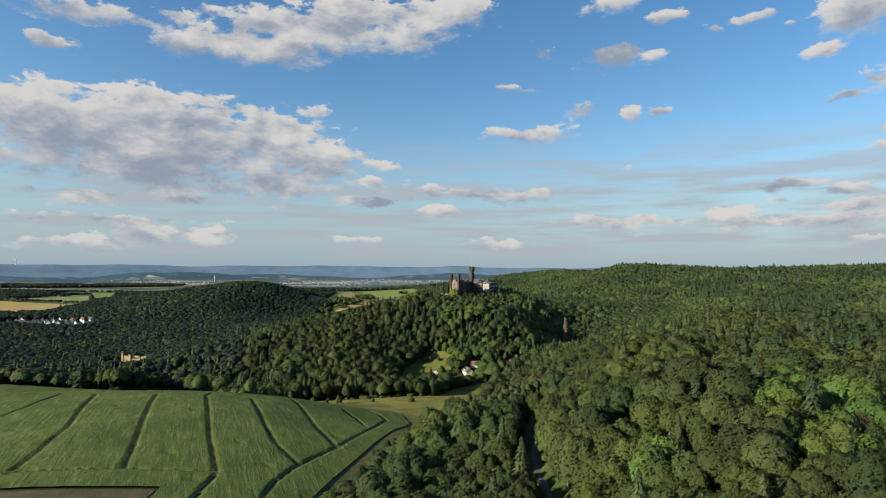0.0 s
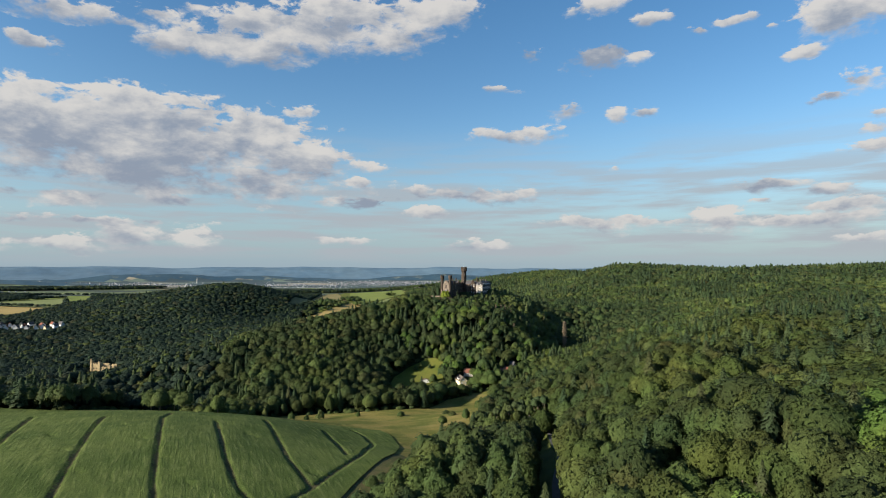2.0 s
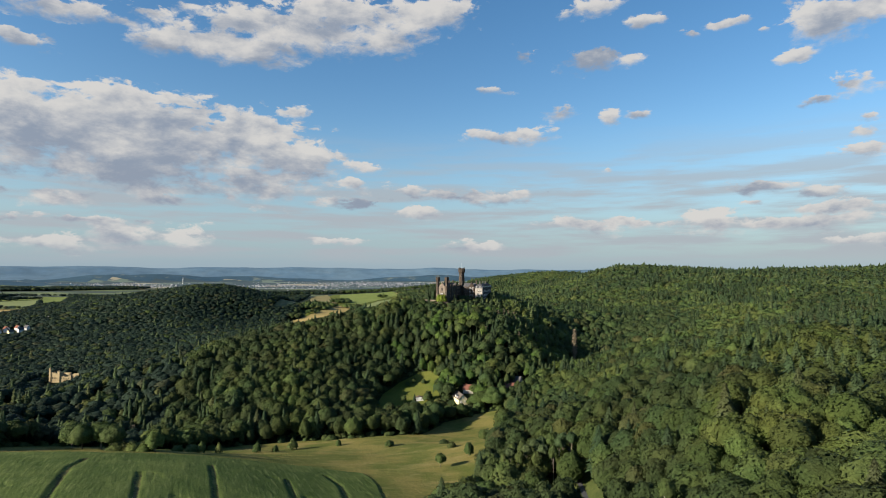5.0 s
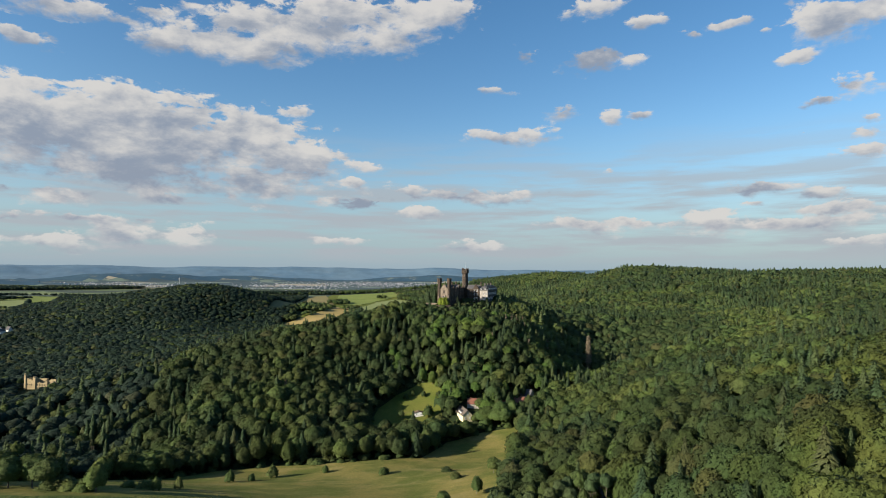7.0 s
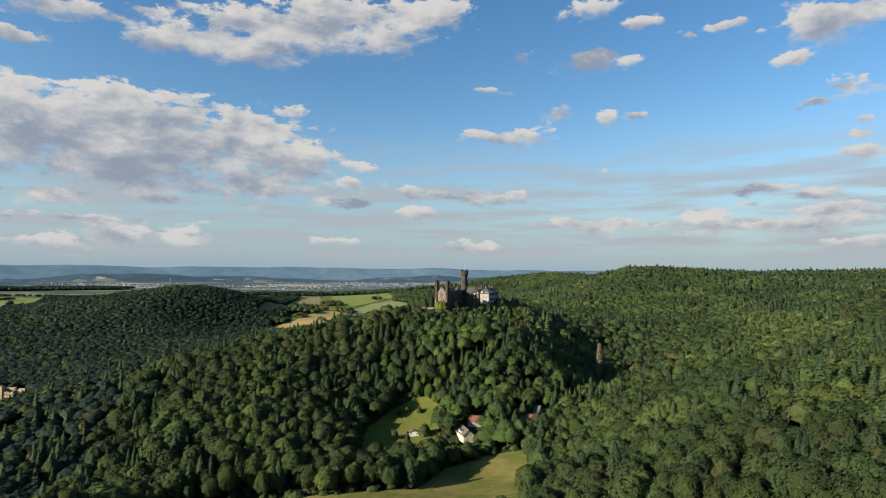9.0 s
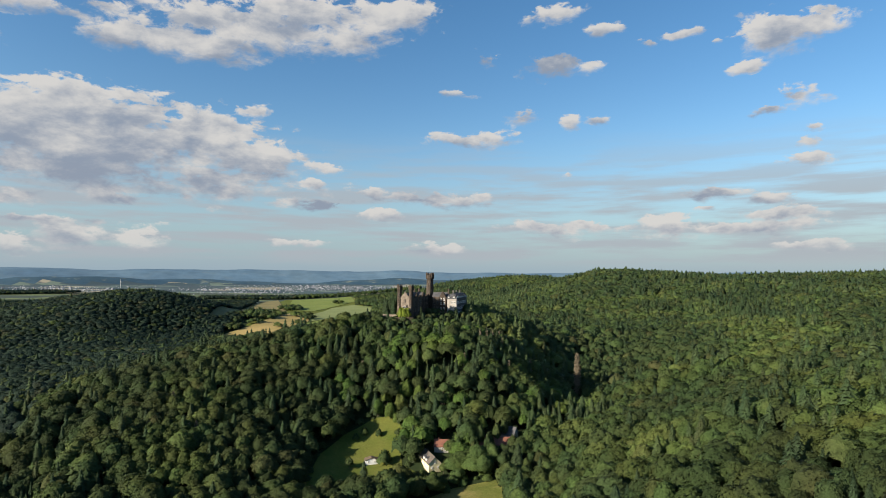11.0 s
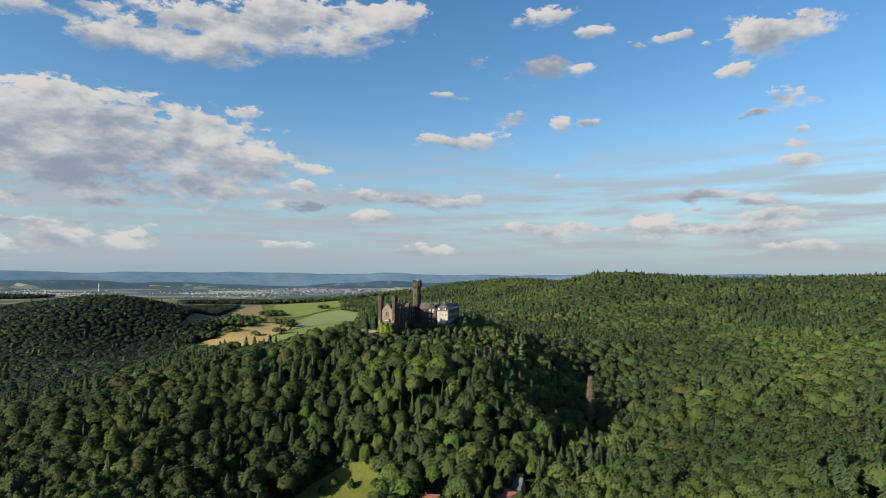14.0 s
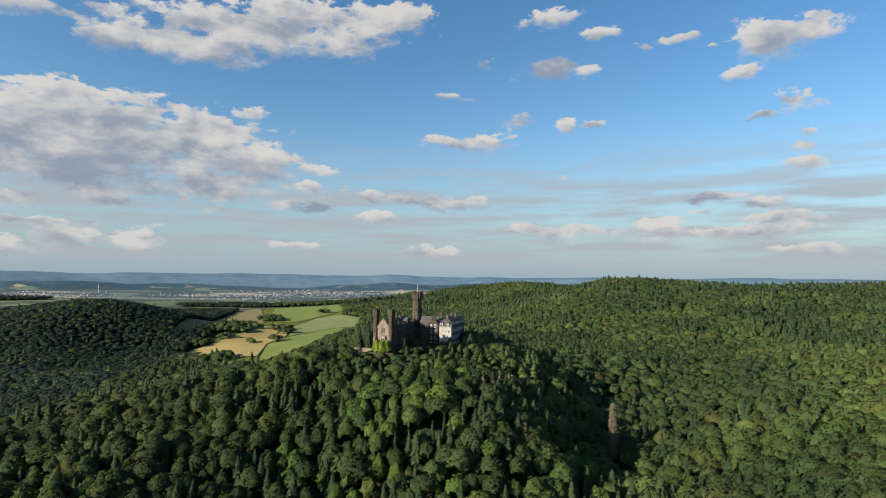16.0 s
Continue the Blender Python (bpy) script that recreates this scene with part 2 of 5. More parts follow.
FOREST_FLOOR = mottled("forest_floor", (0.017, 0.027, 0.011), (0.026, 0.036, 0.014), 0.05, 0.7, c=(0.028, 0.028, 0.014))
def cereal():
    """Standing corn: drilled rows, wind-combed streaks, thin and lush patches."""
    mat, q = material("green_cereal")
    p = place(q)
    axes_ = q.add("SeparateXYZ")
    q.link(p, axes_.inputs[0])
    along = q.vector(q.math("ADD", q.math("MULTIPLY", axes_.outputs[0], 0.55), q.math("MULTIPLY", axes_.outputs[1], 0.22)), q.math("MULTIPLY", axes_.outputs[1], 0.06), 0.0)
    streaks = q.noise(along, 1.0, 6.0, 0.65, 0.4)
    patch = q.noise(p, 0.03, 5.0, 0.6)
    small = q.noise(p, 0.9, 5.0, 0.7)
    colour = q.mix(q.ramp(patch, 0.35, 0.65), (0.055, 0.082, 0.021), (0.082, 0.108, 0.030))
    colour = q.mix(q.ramp(streaks, 0.50, 0.68, 0.0, 0.85), colour, (0.120, 0.144, 0.048))
    colour = q.mix(q.ramp(streaks, 0.44, 0.31, 0.0, 0.9), colour, (0.034, 0.056, 0.013))
    value = q.add("HueSaturation")
    q.link(colour, value.inputs["Color"])
    q.link(q.math("ADD", 0.55, q.math("MULTIPLY", small, 0.9)), value.inputs["Value"])
    finish(q, value.outputs[0], 0.9, q.math("ADD", small, streaks), 0.8, 0.5, gloss=0.05)
    return mat


CROP = cereal()
RUT = mottled("trodden_soil", (0.038, 0.044, 0.018), (0.060, 0.058, 0.028), 0.1, 0.9)
def dry_meadow():
    """Uncut grass: green hollows, dry yellow crowns, lanes combed by the wind."""
    mat, q = material("dry_meadow_grass")
    p = place(q)
    axes_ = q.add("SeparateXYZ")
    q.link(p, axes_.inputs[0])
    lanes = q.noise(q.vector(q.math("MULTIPLY", axes_.outputs[0], 0.035), q.math("MULTIPLY", axes_.outputs[1], 0.085), 0.0), 1.0, 6.0, 0.65, 0.6)
    patch, small = q.noise(p, 0.035, 5.0, 0.6), q.noise(p, 0.8, 5.0, 0.7)
    colour = q.mix(q.ramp(patch, 0.38, 0.62), (0.160, 0.140, 0.044), (0.088, 0.102, 0.026))
    colour = q.mix(q.ramp(lanes, 0.50, 0.68, 0.0, 0.55), colour, (0.215, 0.176, 0.074))
    colour = q.mix(q.ramp(lanes, 0.46, 0.33, 0.0, 0.55), colour, (0.074, 0.088, 0.024))
    value = q.add("HueSaturation")
    q.link(colour, value.inputs["Color"])
    q.link(q.math("ADD", 0.52, q.math("MULTIPLY", small, 0.96)), value.inputs["Value"])
    finish(q, value.outputs[0], 0.95, q.math("ADD", small, lanes), 0.9, 0.45, gloss=0.04)
    return mat


MEADOW = dry_meadow()
PASTURE = mottled("green_pasture", (0.070, 0.092, 0.018), (0.105, 0.112, 0.026), 0.05, 0.7, c=(0.115, 0.115, 0.036), bump=0.5, reach=0.2)
# lane-side grass, tree shade painted in as a darker green
SHADE_GRASS = mottled("painted_shade_grass", (0.038, 0.052, 0.016), (0.060, 0.074, 0.022), 0.12, 0.9, c=(0.075, 0.072, 0.032), bump=0.7, reach=0.3)
DRY_BANK = mottled("dry_bank_grass", (0.098, 0.086, 0.040), (0.058, 0.068, 0.024), 0.14, 0.9, c=(0.128, 0.106, 0.058), bump=0.8, reach=0.4)
SOIL = mottled("stubble_soil", (0.100, 0.084, 0.052), (0.066, 0.062, 0.034), 0.12, 0.9, c=(0.052, 0.066, 0.024), bump=0.8, reach=0.3)
STRAW = mottled("ripe_grain", (0.288, 0.216, 0.088), (0.240, 0.188, 0.072), 0.02, 0.3)
PALE_CROP = mottled("pale_green_crop", (0.175, 0.198, 0.085), (0.145, 0.172, 0.068), 0.02, 0.3)
FRESH_CROP = mottled("fresh_green_crop", (0.150, 0.180, 0.050), (0.122, 0.155, 0.042), 0.02, 0.3)
FALLOW = mottled("brown_fallow", (0.192, 0.160, 0.072), (0.152, 0.136, 0.064), 0.02, 0.3)
ASPHALT = mottled("worn_asphalt", (0.054, 0.056, 0.059), (0.077, 0.077, 0.079), 0.2, 2.0, 0.8, bump=0.1, reach=0.02, gloss=0.2)
BARK = mottled("tree_bark", (0.10, 0.085, 0.065), (0.16, 0.14, 0.11), 0.4, 3.0)
PALE_BARK = mottled("birch_bark", (0.42, 0.40, 0.35), (0.30, 0.28, 0.24), 0.6, 3.0)
STONE = mottled("brown_castle_stone", (0.080, 0.062, 0.048), (0.044, 0.036, 0.030), 0.25, 2.2, c=(0.125, 0.097, 0.072), bump=0.5, reach=0.12)
# dressed stone; on the gable its paleness is painted sunlight
PALE_STONE = mottled("dressed_sunlit_sandstone", (0.225, 0.182, 0.142), (0.150, 0.122, 0.098), 0.4, 2.0, c=(0.29, 0.24, 0.19))
RUIN_STONE = mottled("yellow_rubble_stone", (0.33, 0.26, 0.15), (0.23, 0.18, 0.105), 0.2, 1.2)
PLASTER = mottled("weathered_white_plaster", (0.40, 0.365, 0.32), (0.27, 0.245, 0.215), 0.25, 1.5)
# darker copy of the plaster, with the unlit side's shade in its colour
SHADE_PLASTER = mottled("shaded_side_plaster", (0.105, 0.098, 0.090), (0.070, 0.066, 0.062), 0.25, 1.5)
TOWN_WALLS = mottled("far_house_walls", (0.32, 0.33, 0.35), (0.10, 0.105, 0.12), 0.03, 0.2, bump=0.0)
WHITE_WALL = mottled("whitewashed_walls", (0.62, 0.61, 0.58), (0.52, 0.51, 0.48), 0.2, 1.0)
CREAM = mottled("cream_plaster", (0.592, 0.528, 0.320), (0.528, 0.464, 0.288), 0.3, 1.5)
SLATE = mottled("grey_slate", (0.060, 0.059, 0.062), (0.092, 0.089, 0.090), 0.5, 2.5, 0.75, gloss=0.1)
BROWN_TILE = mottled("old_brown_roof_tile", (0.120, 0.100, 0.084), (0.085, 0.072, 0.062), 0.5, 2.5, 0.85)
RED_TILE = mottled("red_roof_tile", (0.205, 0.088, 0.060), (0.150, 0.072, 0.052), 0.4, 2.0)
WHITE_WOOD = mottled("white_window_wood", (0.72, 0.71, 0.68), (0.62, 0.61, 0.58), 1.0, 4.0)
TIMBER = mottled("weathered_timber", (0.16, 0.12, 0.085), (0.11, 0.085, 0.06), 0.8, 4.0)
METAL = mottled("galvanised_metal", (0.42, 0.43, 0.44), (0.34, 0.35, 0.36), 0.8, 3.0, 0.45, gloss=0.5)
DEAD_WOOD = mottled("dead_branches", (0.125, 0.102, 0.070), (0.18, 0.148, 0.102), 0.3, 1.5)

GLASS, q_ = material("dark_window_glass")
finish(q_, (0.018, 0.021, 0.026), 0.08, gloss=0.6)

# ---- the lie of the land ----
FIELD_HILLS = [  # x, y, reach, rise
    (-200, 330, 200, 42.2), (-90, 230, 120, -19.4), (-420, 380, 180, 0.3), (60, 230, 70, -39.7), (40, 560, 80, -10.6),
    (0, 430, 90, -26.7), (0, 0, 150, 24.7), (62, 400, 40, -25.3), (45, 240, 40, -14.3), (-270, 320, 90, -10.5),
    (-160, 300, 70, 0.6), (-240, 430, 70, -8.2),
]
RIGHT_HILLS = [  # x, y, reach, rise
    (150, 250, 120, 17.0), (330, 330, 220, 20.5), (250, 600, 120, 18.1), (450, 650, 220, 4.7), (480, 1050, 180, 7.0),
    (800, 800, 350, 27.4), (600, 1500, 300, 31.8), (530, 1730, 130, 43.7), (1100, 1500, 450, 83.4), (420, 2450, 330, 61.3),
    (250, 1400, 260, 20.3), (900, 300, 350, 65.4), (1550, 1450, 300, 42.4), (560, 2400, 180, 24.6), (330, 1150, 120, -17.0),
    (105, 390, 45, 20.9),
]
CASTLE_HILLS = [  # x, y, reach, rise
    (40, 905, 90, 43.4), (-40, 830, 80, 26.1), (-190, 800, 110, 26.7), (90, 830, 80, -1.6), (60, 1050, 150, 21.7),
    (-150, 1000, 180, 3.8), (195, 830, 70, -21.0), (150, 700, 80, -26.9), (-130, 630, 110, -51.7), (20, 700, 50, -4.8),
    (-30, 760, 60, -27.1), (60, 630, 50, -16.2), (85, 240, 50, 46.9), (66, 785, 40, 18.7), (-130, 700, 50, 11.4),
    (-200, 680, 60, -6.1), (-180, 1080, 90, -3.6), (-60, 960, 70, -18.3), (-100, 1250, 130, -13.4), (160, 810, 40, -10.6),
    (25, 845, 35, -7.7), (203, 893, 40, -12.0), (112, 803, 30, 6.0),
]
WEST_HILLS = [  # x, y, reach, rise
    (-330, 640, 150, 11.5), (-560, 1100, 200, -34.9), (-850, 1150, 300, -41.8), (-520, 1700, 130, 50.8), (-760, 1700, 170, 36.1),
    (-1050, 1600, 250, -2.4), (-320, 1450, 180, -4.9), (-100, 1550, 200, -5.3), (-450, 850, 120, -32.1), (-400, 1530, 90, -21.9),
    (-700, 620, 200, -17.9), (-560, 1350, 120, 4.6), (-300, 600, 80, -34.3),
]
HILLS = FIELD_HILLS + RIGHT_HILLS + CASTLE_HILLS + WEST_HILLS


def spur(x, y):
    """Low wooded rise on the far plain."""
    return 30 * np.exp(-((x + 2300) / 520) ** 2 - ((y - 3250 - 0.1 * x) / 90) ** 2)


def ground(x, y):
    """Height of the bare ground."""
    x, y = np.asarray(x, float), np.asarray(y, float)
    z = 45 + 0.02 * np.clip(y - 2000, 0, 3000)
    for cx, cy, reach, rise in HILLS:
        z = z + rise * np.exp(-((x - cx) ** 2 + (y - cy) ** 2) / (2 * reach * reach))
    z = z + 0.5 * np.sin(x / 17 + 1.3 * np.sin(y / 29)) * np.sin(y / 21 + 0.7)
    far = np.hypot(x, y)
    rise = np.clip((far - 4150) / 420, 0, 1)
    side = np.arctan2(x, y)
    crest = 101 + 4 * np.sin(side * 9 + 2.6) + 3 * np.sin(side * 23 + 0.6) + 3 * np.sin(side * 37 + 1.0) + 2 * np.sin(side * 51) + 1.5 * np.sin(side * 83) + np.sin(side * 171) - 8 * side
    level = 45 + 0.02 * np.clip(far - 2000, 0, 3000)
    low = np.clip((far - 2600) / 700, 0, 1)
    z = z * (1 - low) + level * low
    z = z + spur(x, y)
    fore = 27 + 16 * np.sin(side * 13 + 0.4) + 7 * np.sin(side * 29 + 2.2) + 4 * np.sin(side * 61)  # lower wooded hills before the skyline
    z = z + np.maximum(fore, 0) * np.exp(-((far - 4060) / 90) ** 2)
    return z + rise * rise * (3 - 2 * rise) * np.maximum(crest - 30, 4)


def inside(x, y, corners):
    """Which of the points lie in a plan outline."""
    hit = np.zeros(np.shape(x), bool)
    for (ax, ay), (bx, by) in zip(corners, corners[1:] + corners[:1]):
        if ay != by:
            hit ^= ((ay > y) != (by > y)) & (x < (bx - ax) * (y - ay) / (by - ay) + ax)
    return hit


def near_line(x, y, line):
    """Distance of the points from a bent line in plan."""
    best = np.full(np.shape(x), 1e9)
    for (ax, ay), (bx, by) in zip(line, line[1:]):
        s = np.clip(((x - ax) * (bx - ax) + (y - ay) * (by - ay)) / ((bx - ax) ** 2 + (by - ay) ** 2), 0, 1)
        best = np.minimum(best, np.hypot(x - ax - s * (bx - ax), y - ay - s * (by - ay)))
    return best


def mesh_of(name, verts, faces, mat, tint=None, smooth=False, ways=None):
    """A mesh from arrays of places and of corners (three or four a face)."""
    me = bpy.data.meshes.new(name)
    faces = np.asarray(faces, np.int32)
    count, k = faces.shape
    me.vertices.add(len(verts))
    me.vertices.foreach_set("co", np.asarray(verts, np.float32).ravel())
    me.loops.add(count * k)
    me.loops.foreach_set("vertex_index", faces.ravel())
    me.polygons.add(count)
    me.polygons.foreach_set("loop_start", np.arange(count, dtype=np.int32) * k)
    if smooth or ways is not None:
        me.polygons.foreach_set("use_smooth", np.ones(count, bool))
    me.update(calc_edges=True)
    if ways is not None:  # rounded shading of the whole crown over its leaf sprays
        me.attributes.new("custom_normal", "FLOAT_VECTOR", "POINT").data.foreach_set("vector", np.asarray(ways, np.float32).ravel())
    if tint is not None:
        me.attributes.new("tint", "FLOAT", "POINT").data.foreach_set("value", np.asarray(tint, np.float32))
    me.materials.append(mat)
    return me


def spread(dense, edge):
    """Grid lines: even in the middle, wider and wider towards the rim."""
    a, b, step = dense
    lines, gap, v = list(np.arange(a, b + 1, step)), step, b
    while v < edge[1]:
        gap *= 1.16
        v = min(v + min(gap, 70), edge[1])
        lines.append(v)
    gap, v = step, a
    while v > edge[0]:
        gap *= 1.16
        v = max(v - min(gap, 70), edge[0])
        lines.insert(0, v)
    return np.array(lines)


def grid_faces(rows, cols):
    i = np.arange(rows - 1)[:, None] * cols + np.arange(cols - 1)[None, :]
    return np.stack([i, i + 1, i + cols + 1, i + cols], -1).reshape(-1, 4)


ROAD = [(38, 120), (42, 200), (43, 236), (41.5, 268), (45, 289), (53, 315), (60, 350), (67, 395), (70.5, 425), (71.5, 446), (80, 500)]

# distance: a patchwork of fields, copses and hills, blue haze painted into farther colours
def patchwork(name, dark, green, straw, wood):
    mat, q = material(name)
    p = place(q)
    cells = q.add("TexVoronoi")
    stretch = q.add("VectorMath")
    stretch.operation = "MULTIPLY"
    q.link(p, stretch.inputs[0])
    stretch.inputs[1].default_value = (0.0052, 0.0034, 0.0)
    q.link(stretch.outputs[0], cells.inputs["Vector"])
    cells.inputs["Scale"].default_value = 1.0
    one = q.add("SeparateColor")
    q.link(cells.outputs["Color"], one.inputs[0])
    colour = q.mix(q.ramp(one.outputs[0], 0.45, 0.55), dark, green)
    colour = q.mix(q.ramp(one.outputs[1], 0.74, 0.78), colour, straw)
    band = q.add("VectorMath")
    band.operation = "MULTIPLY"
    q.link(p, band.inputs[0])
    band.inputs[1].default_value = (0.0024, 0.0085, 0.0)
    woods = q.ramp(q.noise(band.outputs[0], 1.0, 5.0, 0.6), 0.47, 0.51)
    colour = q.mix(woods, colour, wood)
    finish(q, colour, 0.95)
    return mat


FARMLAND = patchwork("hazed_farmland", (0.040, 0.070, 0.070), (0.105, 0.140, 0.110), (0.27, 0.24, 0.17), (0.027, 0.050, 0.060))
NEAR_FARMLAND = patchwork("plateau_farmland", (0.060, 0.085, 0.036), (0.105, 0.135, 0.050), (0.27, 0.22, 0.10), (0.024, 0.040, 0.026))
FAR_HILLS = mottled("haze_blue_hills", (0.080, 0.138, 0.195), (0.105, 0.165, 0.215), 0.004, 0.012, 0.95, c=(0.110, 0.160, 0.200), bump=0.0)
FORE_HILLS = mottled("hazed_wooded_hills", (0.030, 0.064, 0.096), (0.046, 0.084, 0.112), 0.005, 0.015, 0.95, c=(0.165, 0.180, 0.145), bump=0.0)
gx, gy = spread((-320, 360, 5.0), (-4700, 4700)), spread((100, 1000, 5.0), (-1500, 4700))
mx, my = np.meshgrid(gx, gy)
land = mesh_of("ground", np.stack([mx, my, ground(mx, my)], -1).reshape(-1, 3), grid_faces(len(gy), len(gx)), FOREST_FLOOR, smooth=True)
land.materials.append(FARMLAND)
land.materials.append(FAR_HILLS)
land.materials.append(PASTURE)
land.materials.append(SHADE_GRASS)
land.materials.append(FORE_HILLS)
land.materials.append(NEAR_FARMLAND)
cx_, cy_ = (mx[:-1, :-1] + mx[1:, 1:]) / 2, (my[:-1, :-1] + my[1:, 1:]) / 2
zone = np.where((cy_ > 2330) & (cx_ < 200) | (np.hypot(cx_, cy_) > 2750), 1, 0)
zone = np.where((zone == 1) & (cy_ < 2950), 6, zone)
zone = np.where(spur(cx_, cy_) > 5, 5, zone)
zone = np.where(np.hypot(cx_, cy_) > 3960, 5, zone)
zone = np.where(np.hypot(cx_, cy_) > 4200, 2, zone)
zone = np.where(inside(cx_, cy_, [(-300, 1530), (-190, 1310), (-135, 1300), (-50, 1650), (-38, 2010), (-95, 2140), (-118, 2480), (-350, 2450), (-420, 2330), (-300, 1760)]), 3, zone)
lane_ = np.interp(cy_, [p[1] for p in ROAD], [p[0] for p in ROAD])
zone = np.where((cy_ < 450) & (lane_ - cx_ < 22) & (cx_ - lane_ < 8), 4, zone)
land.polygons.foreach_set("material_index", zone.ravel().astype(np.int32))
tagged(new("ground", land), "hilly wooded land with a deep valley, fading to blue hills", "ground", kind="structure")

# outlines in plan
FIELD = [(-60, 150), (-51, 240), (-48, 261), (-40, 296), (-24, 380), (-23, 410), (-31, 450), (-40, 472), (-70, 482), (-120, 462), (-165, 446), (-220, 442), (-300, 450), (-480, 460), (-480, 200), (-161, 217), (-108, 229), (-100, 150)]
STUBBLE = [(-480, 198), (-161, 215), (-109, 227), (-104, 150), (-480, 150)]
MEADOW_EDGE = [(-245, 445), (-222, 500), (-204, 552), (-173, 572), (-146, 600), (-110, 612), (-49, 613), (-8, 620), (12, 660), (40, 674), (74, 677), (70, 645), (66, 605), (54, 575), (46, 540), (38, 510), (29, 480), (14, 445), (4, 412), (-2, 385), (-10, 360), (-21, 290), (-28, 240), (-38, 150), (-70, 150), (-60, 300), (-200, 430)]
CLEARING = [(-56, 660), (-46, 722), (-31, 743), (-10, 756), (6, 754), (12, 738), (9, 722), (10, 706), (20, 696), (9, 689), (-18, 678)]
FAR_FIELDS = [
    ("green_field", FRESH_CROP, "bright green field beside the castle wood", [(-164, 1304), (-190, 1557), (-160, 1650), (-79, 1787), (-50, 1740), (-60, 1650), (-106, 1560), (-120, 1420), (-135, 1305)]),
    ("pale_field", PALE_CROP, "pale green field on the far slope", [(-168, 1652), (-185, 1840), (-156, 2040), (-102, 2114), (-35, 2008), (-35, 1768), (-79, 1792)]),
    ("straw_field", STRAW, "ripe yellow grain field on the far slope", [(-345, 1515), (-290, 1606), (-262, 1703), (-245, 1935), (-190, 1850), (-174, 1660), (-194, 1560), (-182, 1425), (-225, 1436), (-279, 1505)]),
    ("fallow_field", FALLOW, "brown fallow field beyond the ridge", [(-430, 2344), (-378, 2440), (-275, 1975), (-296, 1841), (-360, 1639), (-385, 1640)]),
    ("green_field", FRESH_CROP, "broad green field on the plateau", [(-330, 2446), (-127, 2466), (-100, 2229), (-160, 2060), (-200, 1960), (-268, 2000), (-290, 2122)]),
]
FAR_FIELDS += [
    ("straw_field", STRAW, "long yellow grain field above the village", [(-1180, 1500), (-1045, 1545), (-985, 1640), (-1030, 1735), (-1475, 1925), (-1500, 1800)]),
    ("pale_field", PALE_CROP, "yellow-green field behind the grain strip", [(-1036, 1748), (-1100, 1850), (-1310, 2200), (-1440, 2050), (-1473, 1938)]),
    ("green_field", FRESH_CROP, "green field above the yellow grain strip", [(-1320, 2215), (-1100, 1865), (-1060, 1900), (-1290, 2339), (-1480, 2339), (-1460, 2080)]),
    ("straw_field", STRAW, "small yellow field on the ridge", [(-790, 1790), (-700, 1800), (-690, 1850), (-800, 1840)]),
]
FIELDS_EDGE = [(-335, 1510), (-190, 1295), (-133, 1290), (-52, 1640), (-33, 1760), (-36, 2010), (-92, 2120), (-95, 2250), (-122, 2480), (-330, 2455), (-430, 2344), (-330, 1760)]
COPSES = [(-335, 1640, 18), (-318, 1690, 18), (-308, 1745, 16), (-300, 1800, 15), (-290, 1850, 13), (-270, 2028, 26), (-181, 1706, 13), (-206, 1776, 18), (-276, 1715, 20), (-268, 1781, 16), (-322, 1590, 16), (-284, 1640, 14), (-249, 1428, 22), (-225, 1585, 7), (-179, 1584, 7), (-147, 2179, 12), (-190, 1262, 20)]


def wooded(x, y):
    """Where the forest stands."""
    bare = inside(x, y, FIELD) | inside(x, y, STUBBLE) | inside(x, y, MEADOW_EDGE) | inside(x, y, CLEARING)
    lane = np.interp(y, [p[1] for p in ROAD], [p[0] for p in ROAD])
    bare |= (y < 470) & (x - lane < np.where(y < 350, 4.6, 4.0)) & (lane - x < np.where(y < 345, 10.0, 4.5))
    for _, _, _, edge in FAR_FIELDS:
        bare |= inside(x, y, edge)
    bare |= (y > 2350) & (x < 180) | (y > 2900)
    bare &= (near_line(x, y, [(-640, 2610), (-350, 2545), (-100, 2560), (80, 2590)]) > 55) & (near_line(x, y, [(-2400, 2430), (-1824, 2636), (-1341, 2880)]) > 80)  # woods on the plain
    bare |= inside(x, y, FIELDS_EDGE)
    for cx, cy, r in COPSES:
        bare &= np.hypot(x - cx, y - cy) > r * 1.3
    bare |= inside(x, y, [(45, 340), (57, 335), (66, 430), (50, 436)])  # open shade below the lane's pines
    bare |= (y < 150) & (x < 36) | (x < -60) & (y < 435)
    bare |= np.hypot((x - 167) / 9, (y - 812) / 26) < 1
    bare |= near_line(x, y, [(-562, 1082), (-500, 945)]) < 23  # cleared towards the flight line so that the ruin shows
    bare |= (x > -1047) & (x < -827) & (y > 1372) & (y < 1440)  # village
    bare |= (np.hypot((x - 30) / 13, (y - 696) / 19) < 1) | (np.hypot((x - 12) / 17, (y - 755) / 7) < 1) | (np.hypot(x - 38, y - 715) < 9) | (np.hypot((x - 71) / 17, (y - 703) / 11) < 1) | (np.hypot(x - 84, y - 711) < 11)
    # castle yard
    u, v = (x - 22) * 0.34 + (y - 876) * 0.94, (x - 22) * 0.94 - (y - 876) * 0.34
    bare |= (u > -6) & (u < 68) & (v > -16) & (v < 5.5)
    bare |= (u > 45) & (u < 68) & (v > 0) & (v < 28) | (u > 36) & (u < 95) & (v > 22) & (v < 40)
    return ~bare


